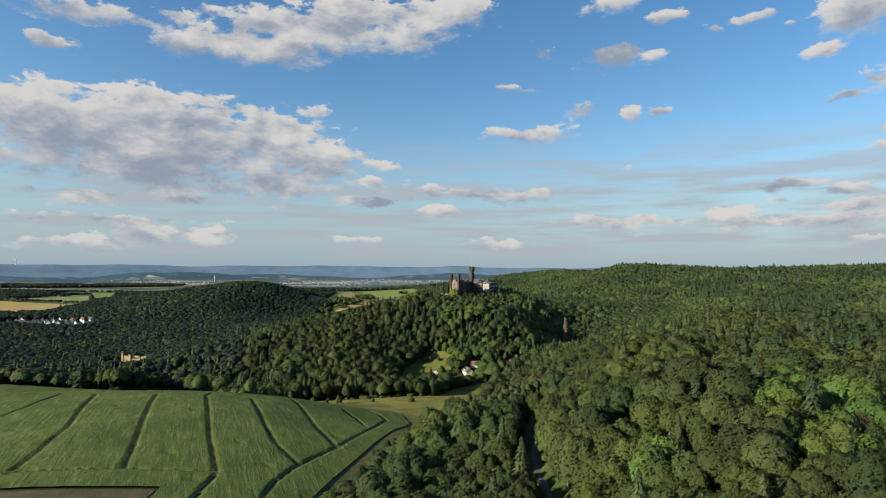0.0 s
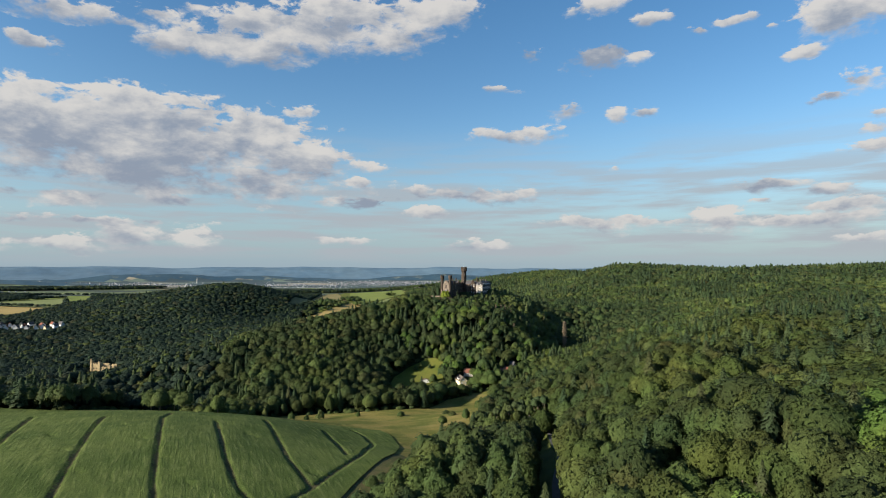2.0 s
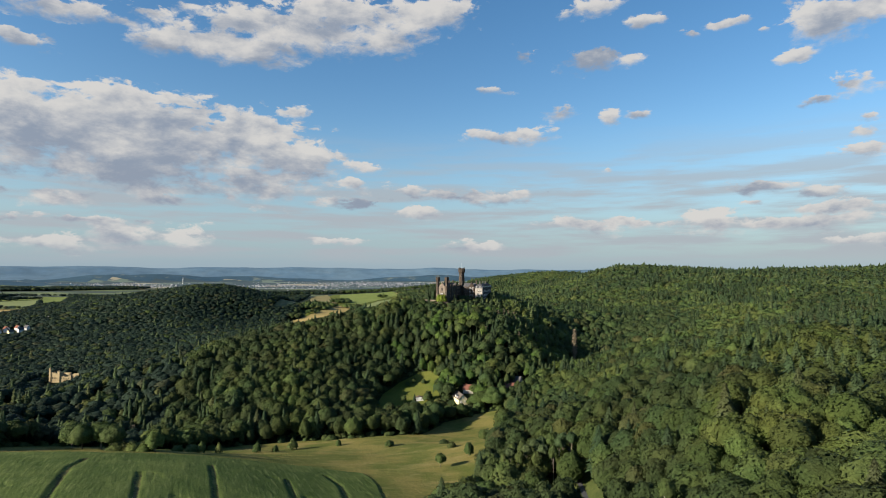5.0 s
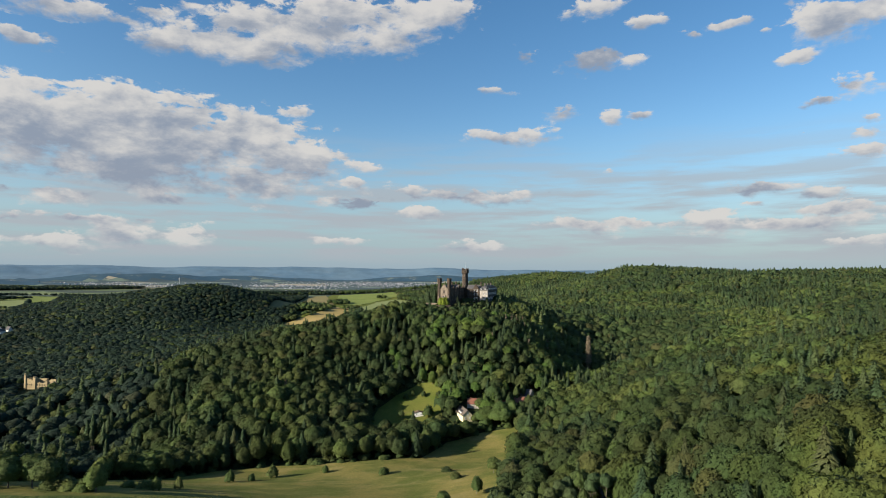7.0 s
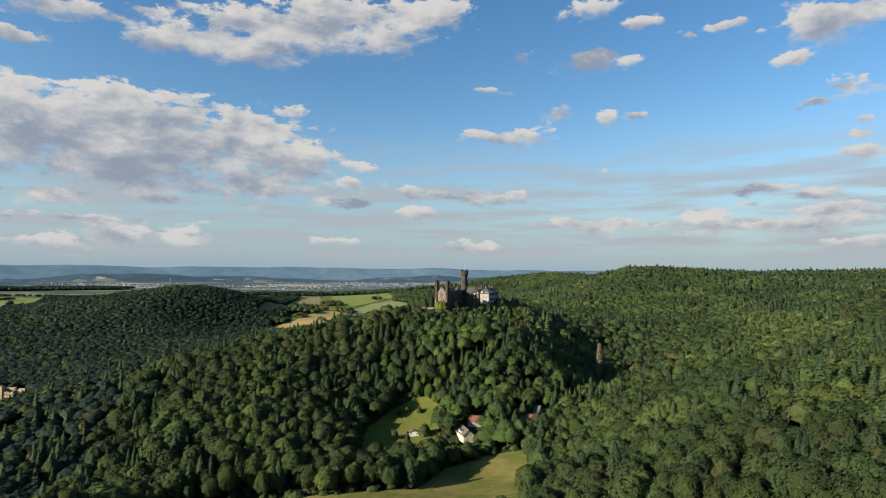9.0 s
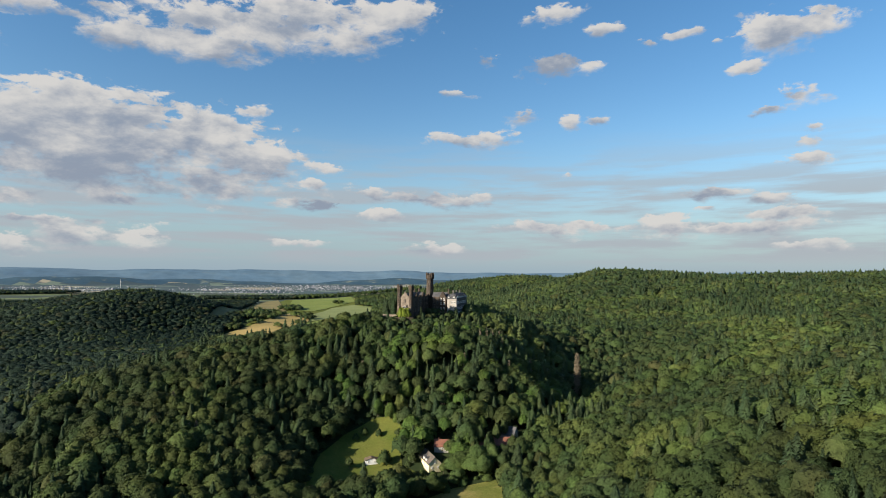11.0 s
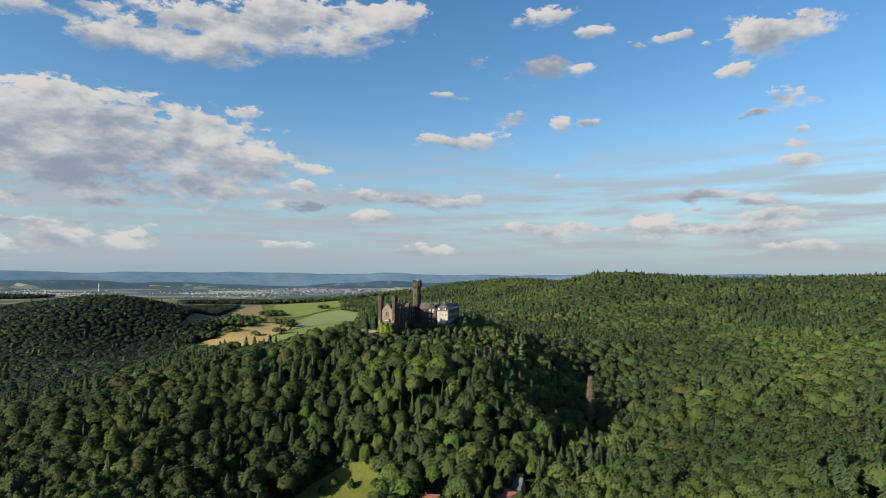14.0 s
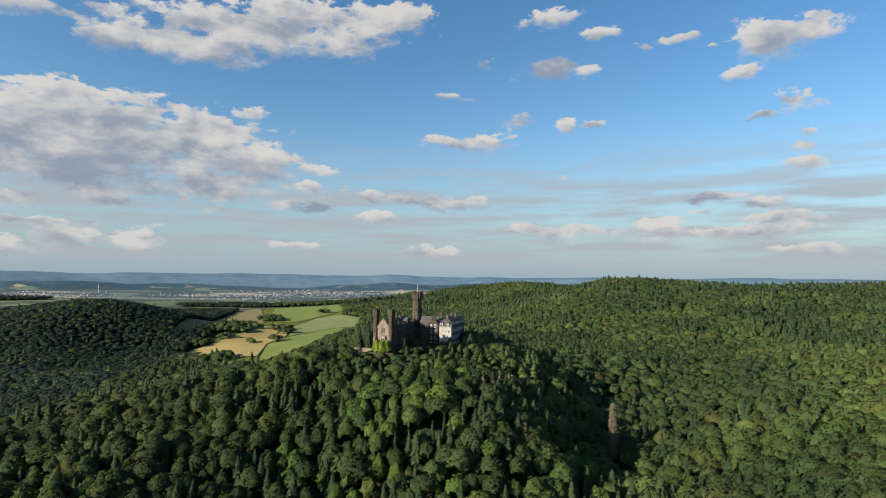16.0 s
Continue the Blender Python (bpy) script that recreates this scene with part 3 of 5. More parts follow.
def on_outline(x, y, corners):
    """Nearest points of a plan outline."""
    best, bx_, by_ = np.full(x.shape, 1e9), x.copy(), y.copy()
    for (ax, ay), (bx, by) in zip(corners, corners[1:] + corners[:1]):
        s = np.clip(((x - ax) * (bx - ax) + (y - ay) * (by - ay)) / ((bx - ax) ** 2 + (by - ay) ** 2), 0, 1)
        qx, qy = ax + s * (bx - ax), ay + s * (by - ay)
        gap = np.hypot(x - qx, y - qy)
        bx_, by_ = np.where(gap < best, qx, bx_), np.where(gap < best, qy, by_)
        best = np.minimum(best, gap)
    return bx_, by_


def sheet(name, corners, step, lift, mat, label, category):
    """A cover of crop or grass that follows the ground inside an outline."""
    xs, ys = [c[0] for c in corners], [c[1] for c in corners]
    ax, ay = np.arange(min(xs), max(xs) + step, step), np.arange(min(ys), max(ys) + step, step)
    px, py = np.meshgrid(ax, ay)
    faces = grid_faces(len(ay), len(ax))
    keep = inside(px.ravel(), py.ravel(), corners)
    faces = faces[keep[faces].sum(1) > 1]
    rim = np.zeros(px.size, bool)
    rim[faces.ravel()] = True
    rim &= ~keep
    px, py = px.ravel(), py.ravel()
    px[rim], py[rim] = on_outline(px[rim], py[rim], corners)
    up = lift(px, py) if callable(lift) else lift
    verts = np.stack([px, py, ground(px, py) + up], -1).reshape(-1, 3)
    used, faces = np.unique(faces, return_inverse=True)
    return tagged(new(name, mesh_of(name, verts[used], faces.reshape(-1, 4), mat, smooth=True)), label, category, kind="structure")


# tramlines of the cereal field
TRAMS = [
    [(-262, 410), (-244, 350), (-238, 310), (-225, 232)], [(-236, 405), (-187, 296), (-176, 257), (-170, 232)], [(-192, 400), (-181, 370), (-148, 289), (-131, 245)], [(-165, 425), (-161, 405), (-116, 296), (-94, 248), (-88, 150)],
    [(-130, 404), (-96, 322), (-81, 291), (-66, 270)], [(-110, 435), (-102, 415), (-72, 337), (-53, 299)], [(-72, 430), (-47, 357)],
    [(-58, 455), (-47, 436), (-38, 402), (-40, 358), (-53, 299), (-66, 265), (-69, 247), (-67, 150)], [(-290, 226), (-205, 230), (-170, 234), (-131, 244), (-95, 249)],
    [(-330, 420), (-290, 300), (-270, 228)],
]


def crop_height(x, y):
    up = 0.85 + 0.10 * np.sin(x / 2.3 + 2.0 * np.sin(y / 9.0)) * np.sin(y / 3.1)
    cut = np.full(np.shape(x), 1e9)
    for line in TRAMS:
        cut = np.minimum(cut, near_line(x, y, line))
    lodged = np.sin(x / 7.1 + 3.1) * np.sin(y / 5.3 + x / 11.0) * np.sin(x / 19.0 + y / 23.0)
    up = up - 0.35 * (lodged > 0.80)
    return np.where(cut < 1.05, 0.10, up)


crop = sheet("cereal_field", FIELD, 1.1, crop_height, CROP, "green cereal field with wheel tracks trodden through it", "field").data
crop.materials.append(RUT)
mid_ = np.zeros(len(crop.polygons) * 3)
crop.polygons.foreach_get("center", mid_)
mid_ = mid_.reshape(-1, 3)
cut_ = np.full(len(mid_), 1e9)
for line in TRAMS:
    cut_ = np.minimum(cut_, near_line(mid_[:, 0], mid_[:, 1], line))
crop.polygons.foreach_set("material_index", (cut_ < 0.8 + 0.35 * np.sin(mid_[:, 1] / 6.0)).astype(np.int32))
sheet("stubble_field", STUBBLE, 2.0, 0.25, SOIL, "brown stubble strip along the cereal field", "field")
grass = sheet("meadow", MEADOW_EDGE, 1.5, 0.3, MEADOW, "dry yellow-green meadow sloping to the valley wood", "meadow").data
grass.materials.append(DRY_BANK)
mid_ = np.zeros(len(grass.polygons) * 3)
grass.polygons.foreach_get("center", mid_)
grass.polygons.foreach_set("material_index", (mid_.reshape(-1, 3)[:, 1] < 372 + 9 * np.sin(mid_.reshape(-1, 3)[:, 0] / 5.0)).astype(np.int32))
sheet("pasture", CLEARING, 1.0, 0.3, PASTURE, "mown green clearing below the castle wood", "meadow")
for name, mat, label, edge in FAR_FIELDS:
    sheet(name, edge, 4.0, 1.2, mat, label, "field")


def ribbon(name, line, half, lift, mat, label, category):
    """A strip of road along a bent line."""
    pts = []
    for (ax, ay), (bx, by) in zip(line, line[1:]):
        for s in np.arange(0, 1, 0.1):
            pts.append((ax + s * (bx - ax), ay + s * (by - ay)))
    pts = np.array(pts)
    k = np.ones(9) / 9
    soft = np.stack([np.convolve(np.pad(pts[:, i], 4, mode="edge"), k, "valid") for i in (0, 1)], 1)
    side = np.gradient(soft, axis=0)
    side = np.stack([side[:, 1], -side[:, 0]], 1) / np.hypot(side[:, 0], side[:, 1])[:, None]
    left, right = soft - half * side, soft + half * side
    both = np.stack([left, right], 1).reshape(-1, 2)
    mid = ground(soft[:, 0], soft[:, 1]) + lift
    verts = np.c_[both, np.repeat(mid, 2)]
    i = np.arange(len(soft) - 1)[:, None] * 2
    return tagged(new(name, mesh_of(name, verts, np.hstack([i, i + 1, i + 3, i + 2]), mat, smooth=True)), label, category, kind="structure")


ribbon("road_verge", ROAD, 2.5, 0.35, SHADE_GRASS, "grassy verge beside the lane", "verge")
ribbon("road", ROAD, 1.7, 0.55, ASPHALT, "narrow grey asphalt lane through the trees", "road")

# ---- trees ----
def ball(cuts):
    """Corners and triangles of a ball."""
    bm = bmesh.new()
    bmesh.ops.create_icosphere(bm, subdivisions=cuts, radius=1.0)
    v = np.array([p.co[:] for p in bm.verts])
    f = np.array([[q.index for q in t.verts] for t in bm.faces])
    bm.free()
    return v, f


def sprays(rng, centre, normal, size):
    """Leaf sprays: small three-cornered tufts that look outwards."""
    count = len(centre)
    tilt = normal + rng.normal(0, 0.42, (count, 3))
    tilt /= np.linalg.norm(tilt, axis=1)[:, None]
    a = np.cross(tilt, rng.normal(0, 1, (count, 3)))
    a /= np.linalg.norm(a, axis=1)[:, None]
    b = np.cross(tilt, a)
    s = (size * rng.uniform(0.6, 1.4, count))[:, None]
    v = np.stack([centre - a * s * 0.9 - b * s * 0.6, centre + a * s * 0.9 - b * s * 0.5, centre + b * s * 1.2], 1).reshape(-1, 3)
    shade = 0.5 * normal + 0.5 * tilt
    return v, np.arange(count * 3).reshape(-1, 3), np.repeat(shade / np.linalg.norm(shade, axis=1)[:, None], 3, axis=0)


def join(pieces):
    verts, faces, ways, at = [], [], [], 0
    for v, f, *n in pieces:
        verts.append(v)
        faces.append(f + at)
        ways += n
        at += len(v)
    return (np.vstack(verts), np.vstack(faces)) + ((np.vstack(ways),) if ways else ())


def facing(v, f):
    """Outward direction at every corner of a mesh."""
    across = np.cross(v[f[:, 1]] - v[f[:, 0]], v[f[:, 2]] - v[f[:, 0]])
    n = np.zeros_like(v)
    for k in range(3):
        np.add.at(n, f[:, k], across)
    return n / np.maximum(np.linalg.norm(n, axis=1), 1e-9)[:, None]


def broadleaf(seed, level):
    """Crown of a broadleaved tree, 17 m high: billowing lobes covered with leaf sprays."""
    rng = np.random.default_rng(seed)
    half, wide, slim = rng.uniform(6.4, 8.4), rng.uniform(4.7, 6.1), rng.uniform(0.04, 0.26)
    reach = np.array([wide * rng.uniform(0.88, 1.12), wide, half])
    mid = np.array([0, 0, 16.8 - half])
    lobes = {0: 34, 1: 26, 2: 16, 3: 6}[level]
    k = np.arange(lobes) + 0.5
    up = 1 - 1.62 * k / lobes  # spread evenly from the top to below the middle
    ring = k * 2.39996 + rng.uniform(-0.5, 0.5, lobes)
    flat = np.sqrt(np.clip(1 - up * up, 0.0, 1))
    way = np.stack([np.cos(ring) * flat, np.sin(ring) * flat, up], 1)
    broad = rng.uniform(0.75, 1.35, lobes) * (0.40 if level < 2 else 0.55)
    far = rng.uniform(0.80, 1.06, lobes)

    def hull(d):
        """How far the crown reaches along each direction."""
        off = np.linalg.norm(d[:, None] - way[None], axis=2) / broad[None]
        swell = far[None] * (0.74 + 0.26 * np.sqrt(np.clip(1 - off * off, 0, 1)))
        return np.maximum(swell.max(1), 0.70)

    def form(d, out):
        """Places on the crown: a dome that narrows upwards."""
        at = d * out[:, None] * reach
        at[:, :2] *= (1 - slim * np.clip(d[:, 2], 0, 1) ** 1.5)[:, None]
        return at

    v, f = ball({0: 3, 1: 2, 2: 2, 3: 1}[level])
    f = f[(v[:, 2] > (-0.6, -0.5, -0.45, -0.75)[level])[f].all(1)]
    used = np.unique(f)
    back = np.zeros(len(v), int)
    back[used] = np.arange(len(used))
    d, f = v[used], back[f]
    rough = {0: 0.07, 1: 0.08, 2: 0.08, 3: 0.06}[level]
    shape = form(d, hull(d) * {0: 0.93, 1: 0.94, 2: 0.95, 3: 0.97}[level] * (1 + rng.normal(0, rough, len(d))))
    n = 0.65 * facing(form(d, hull(d)), f) + 0.35 * facing(shape, f) + np.array([0, 0, {0: 0.14, 1: 0.25, 2: 0.32, 3: 0.75}[level]])
    n /= np.linalg.norm(n, axis=1)[:, None]
    count = {0: 600, 1: 250, 2: 52, 3: 24}[level]
    low = 0.86 if level > 1 else 1.0  # far canopies are seen as one rolling cover
    crown = (shape + mid) * np.array([1, 1, low])
    pick = rng.choice(len(f), count)
    share = rng.dirichlet((1, 1, 1), count)[:, :, None]
    aim = (d[f[pick]] * share).sum(1)
    aim /= np.linalg.norm(aim, axis=1)[:, None]
    spot = (form(aim, hull(aim) * rng.uniform(0.93, 1.06, count)) + mid) * np.array([1, 1, low])
    out = (n[f[pick]] * share).sum(1)
    return join([(crown, f, n), sprays(rng, spot, out / np.linalg.norm(out, axis=1)[:, None], {0: 0.45, 1: 0.58, 2: 0.85, 3: 1.3}[level])])


def shrub(seed, level=1):
    """Low bush, 4 m high: the lobes of a small broad crown that reach the ground."""
    v, f, n = broadleaf(seed, level)
    low = v[:, 2].min()
    squat = (v - np.array([0, 0, low + 0.6])) * np.array([0.60, 0.60, 4.1 / (16.5 - low)])
    n = n * np.array([0.60, 0.60, 0.40]) ** -1
    return squat, f, n / np.linalg.norm(n, axis=1)[:, None]


def conifer(seed, level):
    """Crown of a spruce or larch, 20 m high: whorls of drooping boughs."""
    rng = np.random.default_rng(seed)
    tiers, arms = {0: (17, 11), 1: (13, 8), 2: (9, 6), 3: (4, 4)}[level]
    base, wide = rng.uniform(2.5, 4.5), rng.uniform(3.9, 5.0)
    verts, faces = [], []
    for k in range(tiers):
        s = k / tiers
        z, r = base + (20 - base) * s, wide * (1 - s) ** 0.8 + 0.25
        turn = rng.uniform(0, 7)
        for j in range(arms):
            a = turn + 2 * np.pi * j / arms + rng.uniform(-0.25, 0.25)
            rr, w = r * rng.uniform(0.7, 1.2), 0.62 * 2 * np.pi / arms
            drop = rr * rng.uniform(0.25, 0.55)
            rise = (20 - base) / tiers * 1.25
            i = len(verts)
            verts += [(0, 0, z + rise), (rr * 0.62 * np.cos(a - w), rr * 0.62 * np.sin(a - w), z - drop * 0.3), (rr * np.cos(a), rr * np.sin(a), z - drop), (rr * 0.62 * np.cos(a + w), rr * 0.62 * np.sin(a + w), z - drop * 0.3)]
            faces += [(i, i + 1, i + 2), (i, i + 2, i + 3)]
    verts, faces = np.array(verts, float), np.array(faces)
    n = np.stack([verts[:, 0], verts[:, 1], np.full(len(verts), 1.1)], 1) + rng.normal(0, 0.35, (len(verts), 3))
    return verts, faces, n / np.linalg.norm(n, axis=1)[:, None]


def stem(height, thick, lean=0.0):
    """Tapered six-sided trunk with three limbs."""
    def cone(a, b, ra, rb, sides=5):
        a, b = np.array(a, float), np.array(b, float)
        w = (b - a) / np.linalg.norm(b - a)
        u = np.cross(w, [0.3, 1, 0.2])
        u /= np.linalg.norm(u)
        v = np.cross(w, u)
        ang = np.arange(sides) * 2 * np.pi / sides
        ringed = np.cos(ang)[:, None] * u + np.sin(ang)[:, None] * v
        verts = np.vstack([a + ra * ringed, b + rb * ringed])
        i = np.arange(sides)
        j = (i + 1) % sides
        return verts, np.vstack([np.stack([i, j, j + sides], 1), np.stack([i, j + sides, i + sides], 1)])
    top = (lean, 0, height)
    return join([cone((0, 0, -1.0), top, thick, thick * 0.4, 6), cone((lean * 0.6, 0, height * 0.6), (2.0, 0.8, height + 1.5), thick * 0.4, 0.05),
                 cone((lean * 0.7, 0, height * 0.7), (-1.8, 1.0, height + 2.0), thick * 0.4, 0.05), cone((lean * 0.8, 0, height * 0.8), (0.3, -2.0, height + 2.5), thick * 0.35, 0.05)])


def planted(protos, spots, scale, turn, kind, tint):
    """Many trees as arrays: places, triangles, outward directions and a tint for each corner."""
    verts, faces, ways, tints, at = [], [], [], [], 0
    for k, (v, f, n) in enumerate(protos):
        mine = kind == k
        if not mine.any():
            continue
        p, s, a = spots[mine], scale[mine], turn[mine]
        c, d = np.cos(a)[:, None], np.sin(a)[:, None]
        x = (v[None, :, 0] * c - v[None, :, 1] * d) * s[:, :1] + p[:, :1]
        y = (v[None, :, 0] * d + v[None, :, 1] * c) * s[:, :1] + p[:, 1:2]
        z = v[None, :, 2] * s[:, 1:] + p[:, 2:]
        n_t = len(p)
        verts.append(np.stack([x, y, z], -1).reshape(-1, 3).astype(np.float32))
        ways.append(np.stack([n[None, :, 0] * c - n[None, :, 1] * d, n[None, :, 0] * d + n[None, :, 1] * c, np.repeat(n[None, :, 2], n_t, 0)], -1).reshape(-1, 3).astype(np.float32))
        faces.append((f[None] + (np.arange(n_t) * len(v))[:, None, None]).reshape(-1, 3) + at)
        tints.append(np.repeat(tint[mine], len(v)))
        at += n_t * len(v)
    return np.vstack(verts), np.vstack(faces), np.vstack(ways), np.concatenate(tints)


BROAD = [[broadleaf(10 + k, level) for k in range(6)] for level in range(4)]
CONES = [[conifer(50 + k, level) for k in range(4)] for level in range(4)]

rng = np.random.default_rng(7)
EYES = [(0, 0), (-5, 60), (-6, 110), (-6, 180), (-6, 250), (0, 320), (8, 390), (15, 441)]


def nearness(x, y):
    """Distance to the flight line, counted only where a tree lies ahead of it."""
    best = np.full(x.shape, 1e9)
    for ex, ey in EYES:
        ahead = (y - ey > 120) & (np.abs(x - ex) < 0.90 * (y - ey) + 25)
        best = np.where(ahead, np.minimum(best, np.hypot(x - ex, y - ey)), best)
    return best


def in_view(x, y):
    """Trees whose tops stand clear of the hills towards the flight line."""
    top = ground(x, y) + 19
    seen = np.zeros(x.shape, bool)
    for ex, ey, ez in ((0, 0, 152), (-6, 250, 155), (15, 441, 169)):
        clear = np.ones(x.shape, bool)
        for s in (0.2, 0.3, 0.4, 0.5, 0.58, 0.66, 0.74, 0.80, 0.86, 0.91, 0.95, 0.98):
            px, py = ex + (x - ex) * s, ey + (y - ey) * s
            clear &= ground(px, py) + 9 < ez + (top - ez) * s
        seen |= clear
    return seen


def scattered(step, x0, x1, y0, y1, low, high):
    gx_, gy_ = np.meshgrid(np.arange(x0, x1, step), np.arange(y0, y1, step * 0.9))
    gx_[1::2] += step / 2
    x = (gx_ + rng.uniform(-0.38, 0.38, gx_.shape) * step).ravel()
    y = (gy_ + rng.uniform(-0.38, 0.38, gx_.shape) * step).ravel()
    d = nearness(x, y)
    keep = (d >= low) & (d < high)
    x, y, d = x[keep], y[keep], d[keep]
    keep = wooded(x, y) & (rng.uniform(0, 1, len(x)) > 0.06)
    x, y, d = x[keep], y[keep], d[keep]
    if low > 200:  # thin the woods that the hills hide from the flight line
        keep = in_view(x, y) | (rng.uniform(0, 1, len(x)) < 0.10)
        x, y, d = x[keep], y[keep], d[keep]
    return x, y, d


ZONES = [(8.4, -420, 520, 100, 760, 0, 255), (7.3, -700, 800, 100, 1150, 255, 420), (7.5, -1300, 1400, 200, 1700, 420, 930), (10.5, -2600, 2600, 400, 2900, 930, 3000)]
LABELS = ["old mixed wood of oaks and beeches near the lane", "mixed green wood covering the valley slopes", "dense wood on the castle hill and plateau", "distant dark green woods on the ridges"]


STANDS = [(235, 332, 24), (250, 335, 18), (235, 549, 26), (186, 594, 20), (275, 678, 28), (253, 599, 22), (190, 561, 24), (151, 592, 18), (138, 733, 28), (492, 1094, 55), (479, 1035, 50), (330, 420, 24), (150, 470, 16)]


def conifer_share(x, y):
    """Stands of conifers among the broadleaved trees."""
    patch = np.sin(x / 71 + 1.7 * np.sin(y / 93)) * np.sin(y / 59 + 0.8)
    share = np.where(patch > 0.40, 0.30, 0.07)
    share = np.where((x > -260) & (x < -10) & (y > 640) & (y < 940), np.where(patch > 0.2, 0.30, 0.08), share)
    share = np.where((x >= -10) & (x < 170) & (y > 700) & (y < 960), 0.24, share)
    share = np.where((x > 60) & (y > 960), np.maximum(share, 0.18), share)
    share = np.where((x > 0) & (y > 1150), np.where(patch > 0.1, 0.45, 0.16), share)
    for cx, cy, r in STANDS:
        share = np.where(np.hypot(x - cx, y - cy) < r, 0.6, share)
    return np.where((x < -330) & (y > 900), 0.03, share)


def broad_height(x, y):
    high = 0.93 + 0.13 * np.sin(x / 47 + 2) * np.sin(y / 39) + 0.09 * np.sin(x / 19 + y / 31) * np.sin(y / 17 - x / 40)
    crown = np.hypot((x - 40) / 75, (y - 880) / 62)  # trees kept low so that the castle's foot shows from the flight line
    farm = np.hypot((x - 32) / 34, (y - 686) / 20)  # young trees before the farmhouse
    high = high * np.clip(0.25 + 0.75 * farm, 0.45, 1.0)
    high = high * np.where((x > 8) & (x < 62) & (y < 430), 1.22, 1.0)  # tall old trees over the lane
    high = high * np.where((y > 430) & (y < 900) & (x > -420), 1.04, 1.0)
    high = high * np.where(near_line(x, y, [(-556, 1050), (-400, 760)]) < 42, 0.55, 1.0)  # trees cut low so that the ruin shows from the flight line
    return high * np.clip(0.42 + 0.58 * (crown - 0.45) / 0.75, 0.42, 1.0)


LONE = []
for level, (step, x0, x1, y0, y1, low, high) in enumerate(ZONES):
    x, y, d = scattered(step, x0, x1, y0, y1, low, high)
    z = ground(x, y)
    size = np.clip(rng.normal(0.98, 0.24, len(x)), 0.5, 1.6)
    side_valley = (x < -330) & (y > 900) | (x < -190 - 0.2 * (y - 500)) & (y > 470) & (y <= 900)  # an even, closed canopy, with painted shade in most of its leaves
    size = np.where(side_valley, 1 + 0.4 * (size - 1), size)
    scale = np.stack([size * rng.uniform(0.98, 1.24, len(x)), ((0.45, 0.55, 0.62, 0.62)[level] + (0.55, 0.45, 0.38, 0.38)[level] * size) * broad_height(x, y)], 1)
    scale[:, 0] *= (1.04, 1.04, 1.08, 1.36)[level] * np.where((x < -330) & (y > 900), 1.22, 1.0)
    small = np.clip(0.42 + 0.58 * (np.hypot((x - 40) / 75, (y - 880) / 62) - 0.45) / 0.75, 0.42, 1.0)
    scale[:, 0] *= small ** 0.55
    turn, tint = rng.uniform(0, 6.28, len(x)), rng.uniform(0, 1, len(x))
    cone = rng.uniform(0, 1, len(x)) < conifer_share(x, y)
    roll = rng.uniform(0, 1, len(x))  # tones of broadleaved trees
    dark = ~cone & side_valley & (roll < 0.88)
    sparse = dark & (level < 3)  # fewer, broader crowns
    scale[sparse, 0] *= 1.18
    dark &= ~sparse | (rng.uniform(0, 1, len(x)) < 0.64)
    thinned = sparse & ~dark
    slope, near_wood = (x < -15) & (y > 540) & (y < 1050), (x > 40) & (y < 560)
    deep_green = ~cone & ~dark & ~thinned & (roll < np.where(side_valley, 1.1, np.where(slope, 0.72, np.where(near_wood, 0.8, 0.18))))
    knoll = np.hypot((x - 50) / 90, (y - 775) / 80) < 1
    lime = ~cone & ~dark & ~thinned & ~deep_green & (roll > np.where(knoll, 0.72, 2.0))
    scale[cone] *= np.stack([np.where(x < 60, 0.88, 0.94)[cone], np.where(y < 900, 1.02, 0.90)[cone]], 1)
    spots = np.stack([x, y, z - 0.3], 1)
    alone = np.zeros(len(x), bool)
    if level == 0:  # the trees nearest the lane stand as single things
        alone = (x > 20) & (x < 185) & (y > 150) & (y < 330) & (x < 30 + 0.70 * y)
        alone &= np.cumsum(alone) <= 280
        LONE = [(spots[i], scale[i], turn[i], tint[i], cone[i]) for i in np.flatnonzero(alone)]
    WOODS = [(~cone & ~dark & ~thinned & ~deep_green & ~lime, BROAD, LEAVES, "broadleaf_wood", LABELS[level]), (deep_green, BROAD, DEEP_LEAVES, "oak_wood", "deep green trees in the " + LABELS[level]),
             (dark, BROAD, SHADE_LEAVES, "valley_wood", "round-crowned wood on the side valley slopes, shade put into its green"), (lime, BROAD, BRIGHT, "lime_wood", "light green trees in the " + LABELS[level]),
             (cone, CONES, NEEDLES, "conifer_wood", "conifers standing among the " + LABELS[level])]
    for which, protos, mat, name, label in WOODS:
        which = which & ~alone
        if not which.any():
            continue
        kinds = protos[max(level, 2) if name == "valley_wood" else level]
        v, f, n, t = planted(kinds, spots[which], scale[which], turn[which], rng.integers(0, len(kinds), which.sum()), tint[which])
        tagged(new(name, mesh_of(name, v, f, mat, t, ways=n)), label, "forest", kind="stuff")


